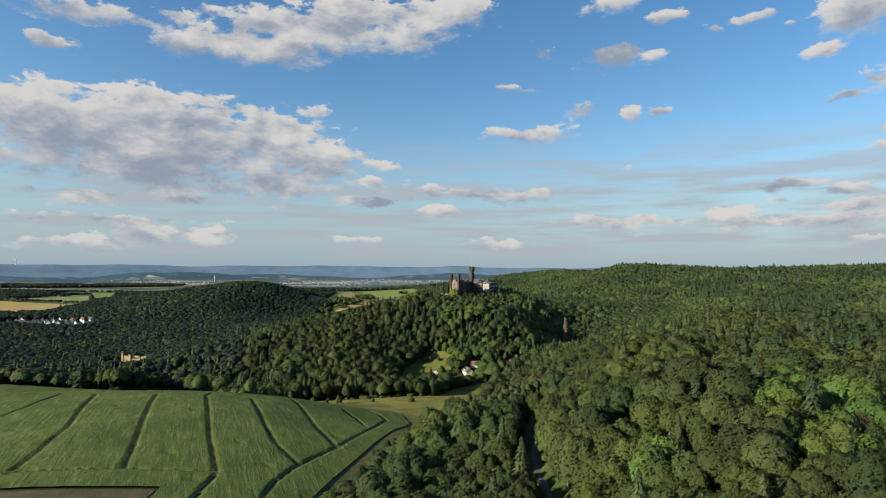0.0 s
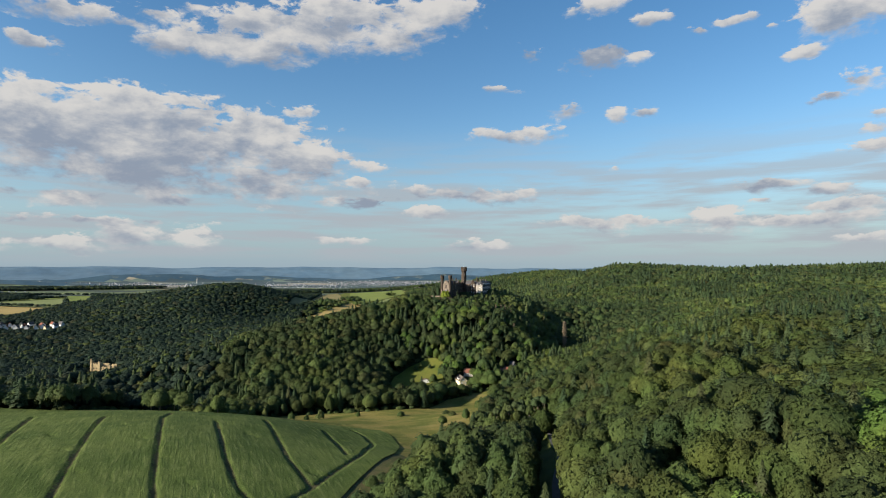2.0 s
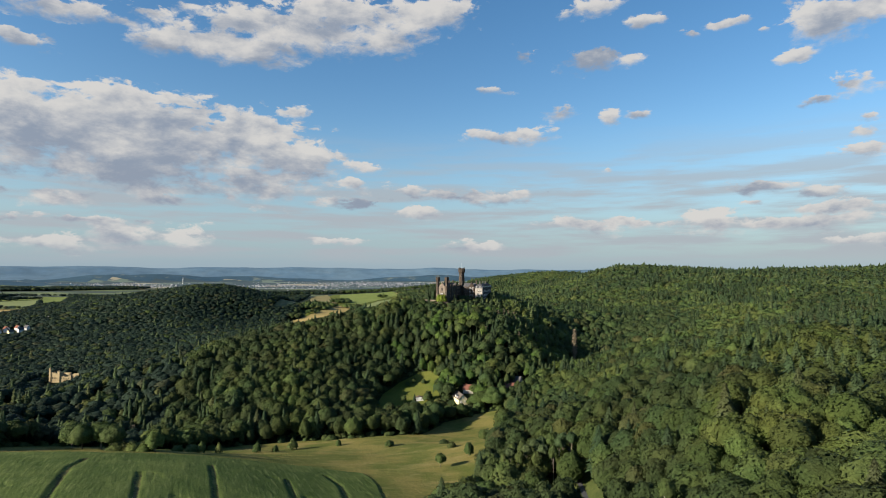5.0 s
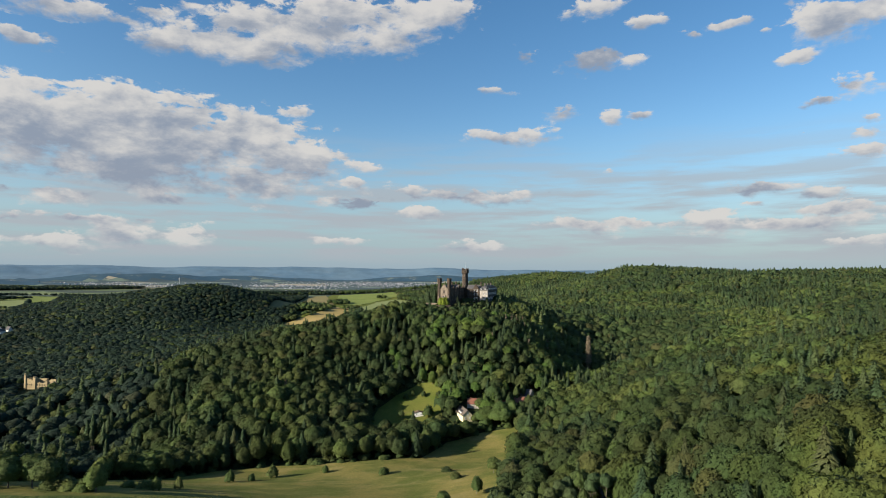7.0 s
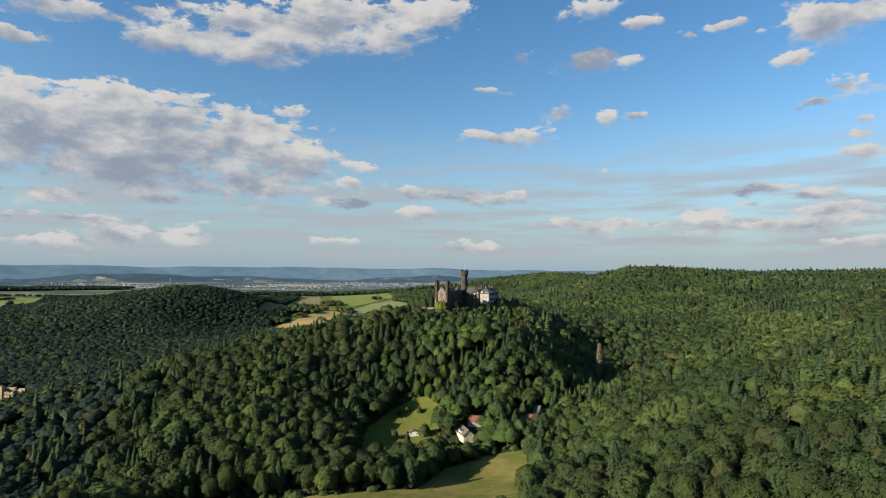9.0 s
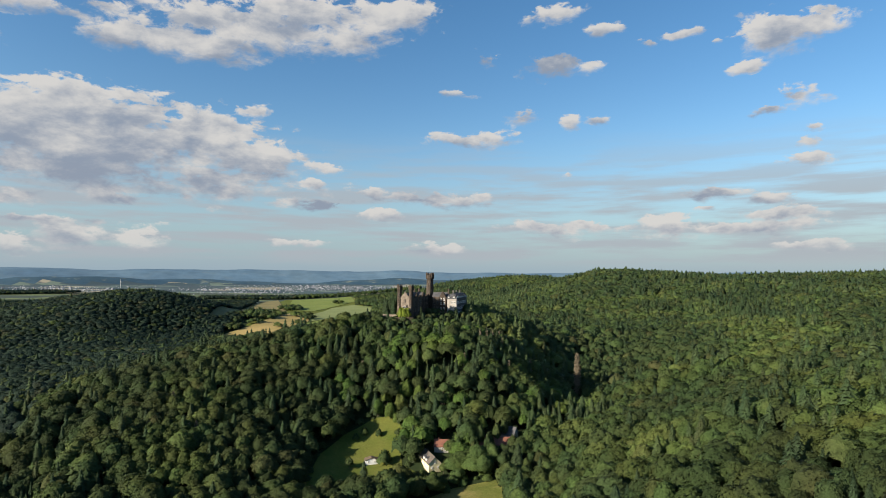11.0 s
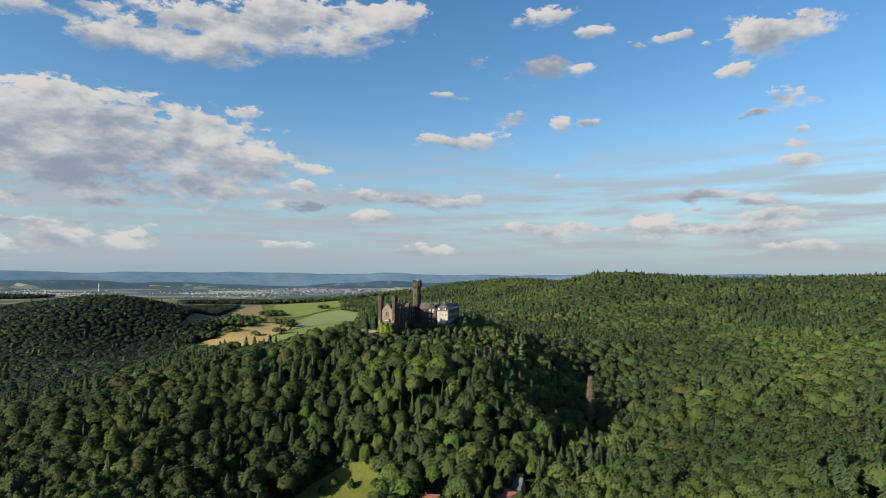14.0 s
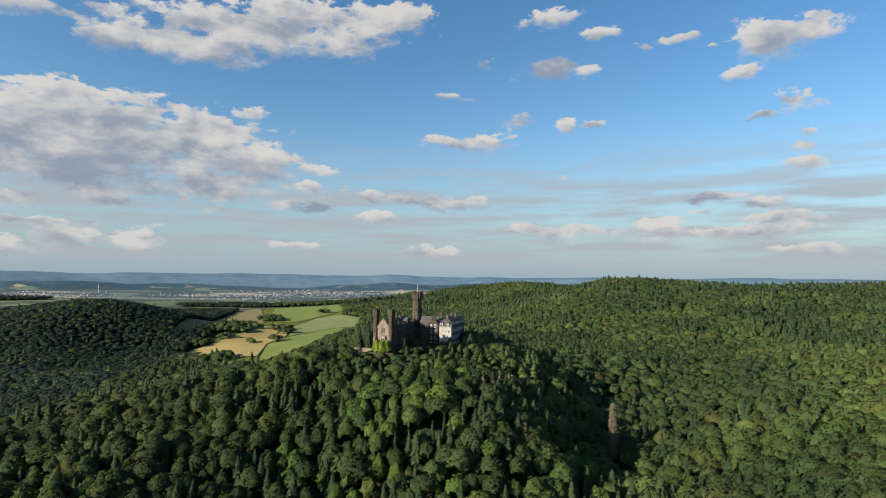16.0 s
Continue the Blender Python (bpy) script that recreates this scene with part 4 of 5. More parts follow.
# undergrowth between the near trees and along the edges
SHRUBS = [shrub(80 + k) for k in range(4)]
LOW_SHRUBS = [shrub(80 + k, 2) for k in range(4)]
x, y, d = scattered(7.5, -330, 330, 150, 780, 0, 400)
rim = np.minimum(near_line(x, y, MEADOW_EDGE + MEADOW_EDGE[:1]), near_line(x, y, CLEARING + CLEARING[:1])) < 13
few = rng.uniform(0, 1, len(x)) < np.where(rim, 1.0, 0.33)
x, y = x[few], y[few]
size = rng.uniform(0.6, 1.5, len(x))
v, f, n, t = planted(LOW_SHRUBS, np.stack([x, y, ground(x, y) - 0.2], 1), np.stack([size, size * rng.uniform(0.8, 1.3, len(x))], 1), rng.uniform(0, 6.28, len(x)), rng.integers(0, 4, len(x)), rng.uniform(0, 1, len(x)))
tagged(new("undergrowth", mesh_of("undergrowth", v, f, LEAVES, t, ways=n)), "dense green undergrowth below the near trees", "shrubs", kind="stuff")

def tree_thing(name, crown_mesh, trunk_mesh, spot, scale, turn, label, category="tree", group=""):
    root = new(name)
    root.empty_display_size = 0.5
    root.matrix_basis = Matrix.Translation(spot) @ Matrix.Rotation(turn, 4, "Z") @ Matrix.Diagonal((scale[0], scale[0], scale[1], 1))
    for part_name, me in (("trunk", trunk_mesh), ("crown", crown_mesh)):
        new(part_name, me).parent = root
    return tagged(root, label, category, group)


def tinted(name, proto, mat, tint):
    return mesh_of(name, proto[0], proto[1], mat, np.full(len(proto[0]), tint), ways=proto[2])


TRUNK = mesh_of("trunk", *stem(11.0, 0.28), BARK)
BIRCH_TRUNK = mesh_of("trunk", *stem(12.5, 0.16, 0.6), PALE_BARK)
LONE_BROAD = [tinted("crown", p, LEAVES, 0.0) for p in BROAD[0]]
LONE_DEEP = [tinted("crown", p, DEEP_LEAVES, 0.0) for p in BROAD[0]]
LONE_LIME = [tinted("crown", p, BRIGHT, 0.0) for p in BROAD[0][:3]]
LONE_CONE = [tinted("crown", p, NEEDLES, 0.0) for p in CONES[0]]
for i, (spot, scale, turn, tint, cone) in enumerate(LONE):
    if cone:
        tree_thing("conifer_tree", LONE_CONE[i % 4], TRUNK, spot, scale, turn, "tall dark green conifer in the wood beside the lane", group="conifers beside the lane")
    else:
        pale = i % 9 == 4
        lime = spot[0] > 100 and math.hypot((spot[0] - 152) / 46, (spot[1] - 200) / 42) < 1 and i % 3 != 0
        tree_thing("broadleaf_tree", LONE_LIME[i % 3] if lime else LONE_DEEP[i % 6] if i % 4 else LONE_BROAD[i % 6], BIRCH_TRUNK if pale else TRUNK, spot, scale, turn,
                   "light lime-green broadleaf tree in full leaf" if lime else
                   "green birch with a pale slender trunk" if pale else "full-crowned green broadleaf tree beside the lane", group="birches beside the lane" if pale else "broadleaf trees beside the lane")

# ---- building helpers ----
def part(name, bm, mat, parent, label="", m=None):
    """Links a bmesh as one mesh object under a thing or a part."""
    bmesh.ops.recalc_face_normals(bm, faces=bm.faces)
    me = bpy.data.meshes.new(name)
    bm.to_mesh(me)
    bm.free()
    me.materials.append(mat)
    ob = new(name, me)
    ob.parent = parent
    if m is not None:
        ob.matrix_basis = m
    return tagged(ob, label)


def shared(name, me, parent, m=None):
    ob = new(name, me)
    ob.parent = parent
    if m is not None:
        ob.matrix_basis = m
    return ob


def mesh_from(name, bm, mat):
    bmesh.ops.recalc_face_normals(bm, faces=bm.faces)
    me = bpy.data.meshes.new(name)
    bm.to_mesh(me)
    bm.free()
    me.materials.append(mat)
    return me


def box(bm, x0, x1, y0, y1, z0, z1):
    v = [bm.verts.new((x, y, z)) for z in (z0, z1) for x, y in ((x0, y0), (x1, y0), (x1, y1), (x0, y1))]
    for f in ((3, 2, 1, 0), (4, 5, 6, 7), (0, 1, 5, 4), (1, 2, 6, 5), (2, 3, 7, 6), (3, 0, 4, 7)):
        bm.faces.new([v[i] for i in f])
    return bm


def lathe(bm, x, y, sides, rings, turn=0.0):
    """A tower of stacked many-sided rings (z, radius)."""
    rows = []
    for z, r in rings:
        rows.append([bm.verts.new((x + r * math.cos(turn + 2 * math.pi * i / sides), y + r * math.sin(turn + 2 * math.pi * i / sides), z)) for i in range(sides)])
    for low, high in zip(rows, rows[1:]):
        for i in range(sides):
            bm.faces.new((low[i], low[(i + 1) % sides], high[(i + 1) % sides], high[i]))
    bm.faces.new(rows[-1])
    bm.faces.new(rows[0][::-1])
    return bm


def merlons(bm, x, y, sides, r, z0, z1, turn=0.0, each=2, thick=0.5):
    """Battlements round a many-sided tower head."""
    for i in range(sides):
        a, b = (turn + 2 * math.pi * k / sides for k in (i, i + 1))
        ax, ay, bx, by = r * math.cos(a), r * math.sin(a), r * math.cos(b), r * math.sin(b)
        for k in range(each):
            s0, s1 = (k + 0.12) / each, (k + 0.62) / each
            quad = [(ax + (bx - ax) * s, ay + (by - ay) * s) for s in (s0, s1)]
            quad += [(px * (1 - thick / r), py * (1 - thick / r)) for px, py in quad[::-1]]
            low = [bm.verts.new((x + px, y + py, z0)) for px, py in quad]
            high = [bm.verts.new((x + px, y + py, z1)) for px, py in quad]
            bm.faces.new(high)
            for j in range(4):
                bm.faces.new((low[j], low[(j + 1) % 4], high[(j + 1) % 4], high[j]))
    return bm


def gable_roof(bm, x0, x1, y0, y1, z, top, along="y", over=0.5, hip=0.0, thick=0.3):
    """A pitched roof with real thickness; hip: how far the ridge ends are drawn in."""
    x0, x1, y0, y1 = x0 - over, x1 + over, y0 - over, y1 + over
    if along == "y":
        c = (x0 + x1) / 2
        ridge = [(c, y0 + hip, top), (c, y1 - hip, top)]
        eave = [(x0, y0, z), (x1, y0, z), (x1, y1, z), (x0, y1, z)]
        order = ((0, 1, "a"), (1, 2, "ab"), (2, 3, "b"), (3, 0, "ba"))
    else:
        c = (y0 + y1) / 2
        ridge = [(x0 + hip, c, top), (x1 - hip, c, top)]
        eave = [(x0, y0, z), (x0, y1, z), (x1, y1, z), (x1, y0, z)]
        order = ((0, 1, "a"), (1, 2, "ab"), (2, 3, "b"), (3, 0, "ba"))
    low = [bm.verts.new((p[0], p[1], p[2] - thick)) for p in eave]
    e = [bm.verts.new(p) for p in eave]
    r = {"a": bm.verts.new(ridge[0]), "b": bm.verts.new(ridge[1])}
    for i, j, ends in order:
        bm.faces.new([e[i], e[j]] + [r[end] for end in ends[::-1]])
        bm.faces.new((low[i], low[j], e[j], e[i]))
    bm.faces.new(low[::-1])
    return bm


def window_meshes(w, h, mat=WHITE_WOOD, cross=True):
    """Frame with mullions, and the pane behind it; it looks along -y."""
    f = bmesh.new()
    t = 0.16
    box(f, -w / 2, -w / 2 + t, -0.12, 0.1, 0, h), box(f, w / 2 - t, w / 2, -0.12, 0.1, 0, h)
    box(f, -w / 2 + t, w / 2 - t, -0.12, 0.1, h - t, h), box(f, -w / 2 - 0.1, w / 2 + 0.1, -0.2, 0.1, -0.18, 0)
    if cross:
        box(f, -0.06, 0.06, -0.1, 0.05, 0, h - t), box(f, -w / 2 + t, -0.06, -0.1, 0.05, h * 0.6, h * 0.6 + 0.1), box(f, 0.06, w / 2 - t, -0.1, 0.05, h * 0.6, h * 0.6 + 0.1)
    g = bmesh.new()
    box(g, -w / 2 + t * 0.5, w / 2 - t * 0.5, -0.03, 0.05, 0.02, h - t * 0.5)
    return mesh_from("window", f, mat), mesh_from("pane", g, GLASS)


def set_window(meshes, parent, x, y, z, face=0.0):
    w = shared("window", meshes[0], parent, pose(x, y, z, 0, 0, face))
    shared("pane", meshes[1], w)
    return w


# ---- the castle ----
CASTLE = pose(21.5, 876.0, 0.0, 0, 0, -20.0)


def castle_root(name, label, category="castle"):
    ob = new(name)
    ob.matrix_basis = CASTLE
    return tagged(ob, label, category)


stone_window = window_meshes(1.7, 2.9, PALE_STONE)
tall_window = window_meshes(1.0, 3.4, PALE_STONE, False)
bay_window = window_meshes(3.0, 5.6, WHITE_WOOD)
slit = window_meshes(0.9, 2.2, PALE_STONE, False)
white_window = window_meshes(1.5, 2.5, WHITE_WOOD)

hall = castle_root("castle_hall", "brown stone castle wing with stepped gable and twin turrets")
part("wall", box(bmesh.new(), -13.2, 2.6, 0.6, 56, 98, 131.5), STONE, hall)
# stepped front gable between the turrets, its sunlight painted as paler stone
g = bmesh.new()
for k, (half, top) in enumerate(((4.6, 131.5), (3.8, 132.6), (2.9, 133.7), (2.0, 134.8), (1.1, 135.9), (0.4, 137.0))):
    box(g, -5.5 - half, -5.5 + half, -0.2 + 0.003 * k, 0.9 - 0.003 * k, 98 if k == 0 else top - 1.1, top)
part("gable", g, PALE_STONE, hall, "stepped gable, sunlight painted into its tan stone")
part("bay", box(bmesh.new(), -7.4, -3.6, -1.3, -0.2, 116.5, 124.2), PALE_STONE, hall, "sandstone bay below the gable")
part("roof", gable_roof(bmesh.new(), -12.6, 2.0, 1.0, 55.5, 131.6, 135.6, "y", 0.0, 3.0), SLATE, hall, "dark slate roof")
p = bmesh.new()
for k in range(21):
    box(p, 2.2, 2.9, 5 + k * 2.4, 6.4 + k * 2.4, 131.5, 132.9)
part("parapet", p, STONE, hall)
for x in (-11.3, 0.4):
    t = lathe(bmesh.new(), x, 1.2, 8, [(98, 2.5), (118.0, 2.45), (118.3, 2.7), (118.8, 2.35), (128.6, 2.3), (129.0, 2.55), (129.5, 2.15), (137.6, 2.1), (139.0, 2.7), (142.4, 2.7)], radians(22.5))
    merlons(t, x, 1.2, 8, 2.7, 142.4, 143.8, radians(22.5), 1)
    turret = part("turret", t, STONE, hall, "eight-sided battlemented stone turret")
    for z in (114.0, 123.5, 133.0):
        set_window(slit, turret, x, 1.2 - (2.3 if z < 118 else 2.15 if z < 129 else 1.97), z)
    b = lathe(bmesh.new(), x, 1.2 - 2.6, 6, [(119.0, 0.3), (120.2, 1.15), (122.4, 1.15), (122.9, 0.5)])
    part("corbelled_balcony", b, PALE_STONE, turret)
for x, z in ((-6.3, 126.4), (-4.7, 126.4)):
    set_window(tall_window, hall, x, -0.22, z)
set_window(bay_window, hall, -5.5, -1.32, 117.4)
for x in (-6.7, -4.3):
    set_window(stone_window, hall, x, -0.22, 112.6)
for v in range(9):
    for z in (112.5, 117.8, 123.0, 127.6):
        set_window(stone_window, hall, 2.62, 7.5 + v * 5.4, z, 90)
for v in (12.0, 34.0):  # cross gables on the long side
    g = bmesh.new()
    for half, top in ((3.4, 131.5), (2.5, 133.0), (1.6, 134.5), (0.7, 136.0)):
        box(g, 2.0 - half * 0.01, 3.1 + half * 0.01, v - half, v + half, 98 if half > 3 else top - 1.5, top)
    part("cross_gable", g, STONE, hall)
    part("cross_roof", gable_roof(bmesh.new(), -5.0, 2.0, v - 3.0, v + 3.0, 131.7, 135.7, "x", 0.0), SLATE, hall)
for x, v in ((-5.3, 18), (-5.3, 30), (-5.3, 46)):
    c = box(bmesh.new(), x - 0.7, x + 0.7, v - 0.9, v + 0.9, 134.0, 138.6)
    box(c, x - 0.9, x + 0.9, v - 1.1, v + 1.1, 138.6, 139.0)
    part("chimney", c, STONE, hall)

keep_ = castle_root("castle_tower", "tall battlemented stone tower with a flagpole", "tower")
t = lathe(bmesh.new(), 2.6, 59.5, 8, [(98, 4.7), (131.0, 4.6), (131.6, 4.9), (132.4, 3.9), (140.5, 3.75), (140.9, 4.05), (141.4, 3.6), (148.2, 3.5), (149.8, 4.5), (153.4, 4.5)], radians(22.5))
merlons(t, 2.6, 59.5, 8, 4.5, 153.4, 154.9, radians(22.5), 2)
part("shaft", t, STONE, keep_)
for z in (134.0, 143.5):
    for a in (0, 45, -45, 90):
        r = 3.55 if z < 140 else 3.3
        set_window(tall_window, keep_, 2.6 + r * math.sin(radians(a)), 59.5 - r * math.cos(radians(a)), z, a)
q4 = bmesh.new()
for k in range(4):
    a = radians(45 + 90 * k)
    lathe(q4, 2.6 + 4.1 * math.cos(a), 59.5 + 4.1 * math.sin(a), 6, [(149.0, 0.3), (150.4, 0.75), (155.2, 0.7), (155.9, 0.15)])
part("pinnacles", q4, STONE, keep_)
f = lathe(bmesh.new(), 2.6, 59.5, 6, [(153.4, 0.16), (162.0, 0.07)])
part("flagpole", f, METAL, keep_, "thin grey flagpole")

link = castle_root("castle_link_wing", "shaded stone wing with white-framed windows across the courtyard")
part("wall", box(bmesh.new(), 7.0, 24.5, 51.5, 63, 98, 130.5), STONE, link)
part("roof", gable_roof(bmesh.new(), 7.2, 24.3, 51.9, 62.6, 130.6, 135.2, "x", 0.0), SLATE, link)
g = bmesh.new()
for half, top in ((4.0, 130.5), (3.0, 132.4), (2.0, 134.2), (1.0, 136.0)):
    box(g, 19.0 - half, 19.0 + half, 49.3 + 0.01 * half, 52.0, 98 if half > 3.5 else top - 1.9, top)
part("gable_bay", g, STONE, link)
for z in (112.5, 117.6, 122.6, 127.0):
    for x in (17.4, 20.6):
        set_window(white_window, link, x, 49.3, z)
    for x in (9.5, 13.0):
        set_window(stone_window, link, x, 51.48, z)
c = box(bmesh.new(), 23.2, 24.6, 55.2, 57.0, 132.0, 138.5)
box(c, 23.0, 24.8, 55.0, 57.2, 138.5, 138.9)
part("chimney", c, STONE, link)

res = castle_root("castle_residence", "pale plastered residence with a slate mansard roof", "building")
part("gable_wall", box(bmesh.new(), 26.0, 35.6, 42.0, 46.0, 98, 129.0), PLASTER, res, "weathered white plaster front")
# the long wall's shade is painted in by darker plaster
part("wall", box(bmesh.new(), 25.9, 35.7, 46.0, 90.0, 98, 129.0), SHADE_PLASTER, res)
m_ = bmesh.new()
rows = []
for z, d in ((128.9, -0.5), (129.2, -0.5), (133.0, 1.6), (133.2, 1.3), (134.4, 4.2)):
    rows.append([m_.verts.new(v) for v in ((25.6 + d, 42 + d, z), (36 - d, 42 + d, z), (36 - d, 90 - d, z), (25.6 + d, 90 - d, z))])
for low, high in zip(rows, rows[1:]):
    for i in range(4):
        m_.faces.new((low[i], low[(i + 1) % 4], high[(i + 1) % 4], high[i]))
m_.faces.new(rows[-1])
m_.faces.new(rows[0][::-1])
part("mansard_roof", m_, SLATE, res, "dark slate mansard roof")
dorm_wall, dorm_roof = bmesh.new(), bmesh.new()
box(dorm_wall, -0.8, 0.8, -0.5, 1.6, 0, 1.9)
gable_roof(dorm_roof, -0.8, 0.8, -0.5, 1.8, 1.92, 2.7, "y", 0.2)
dorm_wall, dorm_roof = mesh_from("dormer", dorm_wall, WHITE_WOOD), mesh_from("dormer_roof", dorm_roof, SLATE)
dorm_pane = window_meshes(1.1, 1.4, WHITE_WOOD)[1]
for v in range(10):
    d = shared("dormer", dorm_wall, res, pose(35.9, 45 + v * 4.4, 129.9, 0, 0, 90))
    shared("dormer_roof", dorm_roof, d)
    shared("pane", dorm_pane, d, pose(0, -0.5, 0.3))
for x in (28.0, 33.0):
    d = shared("dormer", dorm_wall, res, pose(x, 42.1, 129.9))
    shared("dormer_roof", dorm_roof, d)
    shared("pane", dorm_pane, d, pose(0, -0.5, 0.3))
for v in range(10):
    for z in (113.5, 118.5, 124.0):
        set_window(white_window, res, 35.72 if v else 35.62, 45 + v * 4.4, z, 90)
for x in (31.0, 33.6):
    for z in (113.5, 118.5, 124.0):
        set_window(white_window, res, x, 41.98, z)
for x, v in ((30.5, 50), (30.5, 64), (30.5, 79)):
    c = box(bmesh.new(), x - 0.8, x + 0.8, v - 1.0, v + 1.0, 133.5, 137.0)
    box(c, x - 1.0, x + 1.0, v - 1.2, v + 1.2, 137.0, 137.4)
    part("chimney", c, SHADE_PLASTER, res)

wall_ = castle_root("terrace_wall", "pale stone terrace wall beside the castle gable", "wall")
w = box(bmesh.new(), -27, -13.4, -2.0, -0.9, 100, 114.6)
box(w, -27.3, -13.4, -2.3, -0.7, 114.6, 115.0)
part("parapet", w, PALE_STONE, wall_)
court = castle_root("court_wall", "low stone retaining wall below the castle court", "wall")
w = box(bmesh.new(), 2.8, 26.0, 20.0, 21.2, 98, 112.5)
box(w, 2.8, 26.2, 19.8, 21.4, 112.5, 113.0)
part("coping", w, STONE, court)

terrace = castle_root("castle_terrace", "stone-faced terrace before the castle gable", "terrace")
w = box(bmesh.new(), -17, 5.2, -8.0, 0.3, 94, 112.0)
box(w, -17.3, 5.5, -8.3, -7.5, 112.0, 112.9)
part("retaining_wall", w, STONE, terrace)

# ---- farm in the clearing ----
def house(name, x, y, turn, w, l, high, top, wall_mat, roof_mat, label, hip=0.0, windows=True, sink=1.5, chimney=True):
    """Plain gabled house: walls with true gable ends, roof, windows; its front looks along -y."""
    root = new(name)
    root.matrix_basis = pose(x, y, float(ground(x, y)), 0, 0, turn)
    b = box(bmesh.new(), -w / 2, w / 2, -l / 2, l / 2, -sink, high)
    if hip == 0:
        for end in (-l / 2 + 0.002, l / 2 - 0.3):
            lo = [b.verts.new((-w / 2, end, high)), b.verts.new((w / 2, end, high)), b.verts.new((0, end, top - 0.25))]
            hi = [b.verts.new((v.co.x, end + 0.298, v.co.z)) for v in lo]
            b.faces.new(lo), b.faces.new(hi[::-1])
            for i in range(3):
                b.faces.new((lo[i], lo[(i + 1) % 3], hi[(i + 1) % 3], hi[i]))
    part("wall", b, wall_mat, root)
    r = bmesh.new()
    for s in (-1, 1):  # two slabs that meet at the ridge
        out, d = w / 2 + 0.5, (top - high) / (w / 2)
        a = [(0, -l / 2 - 0.4 + hip, top), (s * out, -l / 2 - 0.4, high - 0.5 * d), (s * out, l / 2 + 0.4, high - 0.5 * d), (0, l / 2 + 0.4 - hip, top)]
        up = [r.verts.new((px, py, pz + 0.28)) for px, py, pz in a]
        lo = [r.verts.new(p_) for p_ in a]
        r.faces.new(up), r.faces.new(lo[::-1])
        for i in range(4):
            r.faces.new((lo[i], lo[(i + 1) % 4], up[(i + 1) % 4], up[i]))
    if hip:
        for e in (-1, 1):
            tri = [(-w / 2 - 0.5, e * (l / 2 + 0.4), high - 0.3), (w / 2 + 0.5, e * (l / 2 + 0.4), high - 0.3), (0, e * (l / 2 + 0.4 - hip), top + 0.28)]
            r.faces.new([r.verts.new(p_) for p_ in tri])
    part("roof", r, roof_mat, root)
    if windows:
        me = window_meshes(1.0, 1.3)
        for x_ in (-w / 4, w / 4):
            for z_ in ((1.0, high - 1.7) if high > 4.5 else (1.0,)):
                set_window(me, root, x_, -l / 2 - 0.02, z_)
        if top - high > 3 and not hip:
            set_window(me, root, 0, -l / 2 - 0.02, high + 0.4)
        for k in range(int(l // 3)):
            set_window(me, root, -w / 2 - 0.02, -l / 2 + 1.6 + 3 * k, 1.0, -90)
    if chimney:
        part("chimney", box(bmesh.new(), -0.4, 0.4, l / 5, l / 5 + 0.8, top - 1.2, top + 1.1), RED_TILE if roof_mat == RED_TILE else STONE, root)
    return tagged(root, label, "house")


farm = house("farmhouse", 28.2, 702.0, 14.0, 8.4, 21.0, 4.0, 8.0, CREAM, BROWN_TILE, "cream farmhouse with an old grey-brown tile roof")
for k, yy in enumerate((-4.0, 0.5)):
    d = shared("dormer", dorm_wall, farm, pose(-3.6, yy, 4.3, 0, 0, -90))
    shared("dormer_roof", dorm_roof, d)
house("barn", 37.5, 715.0, 78.0, 8.0, 10.0, 2.6, 6.3, PLASTER, RED_TILE, "farm barn with a bright red tile roof")
house("long_barn", 72.0, 706.5, 82.0, 9.0, 26.0, 4.6, 8.6, PLASTER, RED_TILE, "long farm building with an old red tile roof", windows=False)
house("cottage", 84.0, 714.0, 55.0, 8.0, 10.0, 5.0, 9.6, PLASTER, SLATE, "grey-roofed cottage among the farm's trees")
house("garden_shed", -10.5, 712.5, 6.0, 8.6, 4.6, 2.7, 3.9, WHITE_WOOD, TIMBER, "small white wooden shed with a brown roof", chimney=False)

# ---- ruin in the side valley ----
ruin = new("ruined_castle")
ruin.matrix_basis = pose(-556, 1060, float(ground(-556, 1060)) - 0.5, 0, 0, -12)
tagged(ruin, "roofless yellow stone ruin with broken walls", "ruin")
rr = random.Random(4)
for name, x0, x1, y0, y1, high in (("curtain_wall", -2, 18, -1, 1.2, 11), ("curtain_wall", -16, -2, -2, 0.4, 15), ("gable_wall", -16, -13.8, 0.4, 16, 14), ("rear_wall", -13.8, 18, 14, 16, 12)):
    b, n_ = bmesh.new(), 7
    for k in range(n_):
        if x1 - x0 > y1 - y0:
            a, c = x0 + (x1 - x0) * k / n_, x0 + (x1 - x0) * (k + 1) / n_
            box(b, a, c, y0, y1, -6, high + rr.uniform(-1.6, 1.6))
        else:
            a, c = y0 + (y1 - y0) * k / n_, y0 + (y1 - y0) * (k + 1) / n_
            box(b, x0, x1, a, c, -6, high + rr.uniform(-1.6, 1.6))
    part(name, b, RUIN_STONE, ruin)
part("stair_tower", box(box(bmesh.new(), -18.5, -15.6, -3, 0.2, -6, 20), -18.2, -17.0, -2.6, -1.0, 20, 23), RUIN_STONE, ruin)
part("inner_tower", box(box(bmesh.new(), -4.5, -0.5, -2.4, 2.0, -6, 17), -4.2, -2.8, -2.2, 1.5, 17, 18.5), RUIN_STONE, ruin)
rw = window_meshes(1.4, 2.4, RUIN_STONE, False)
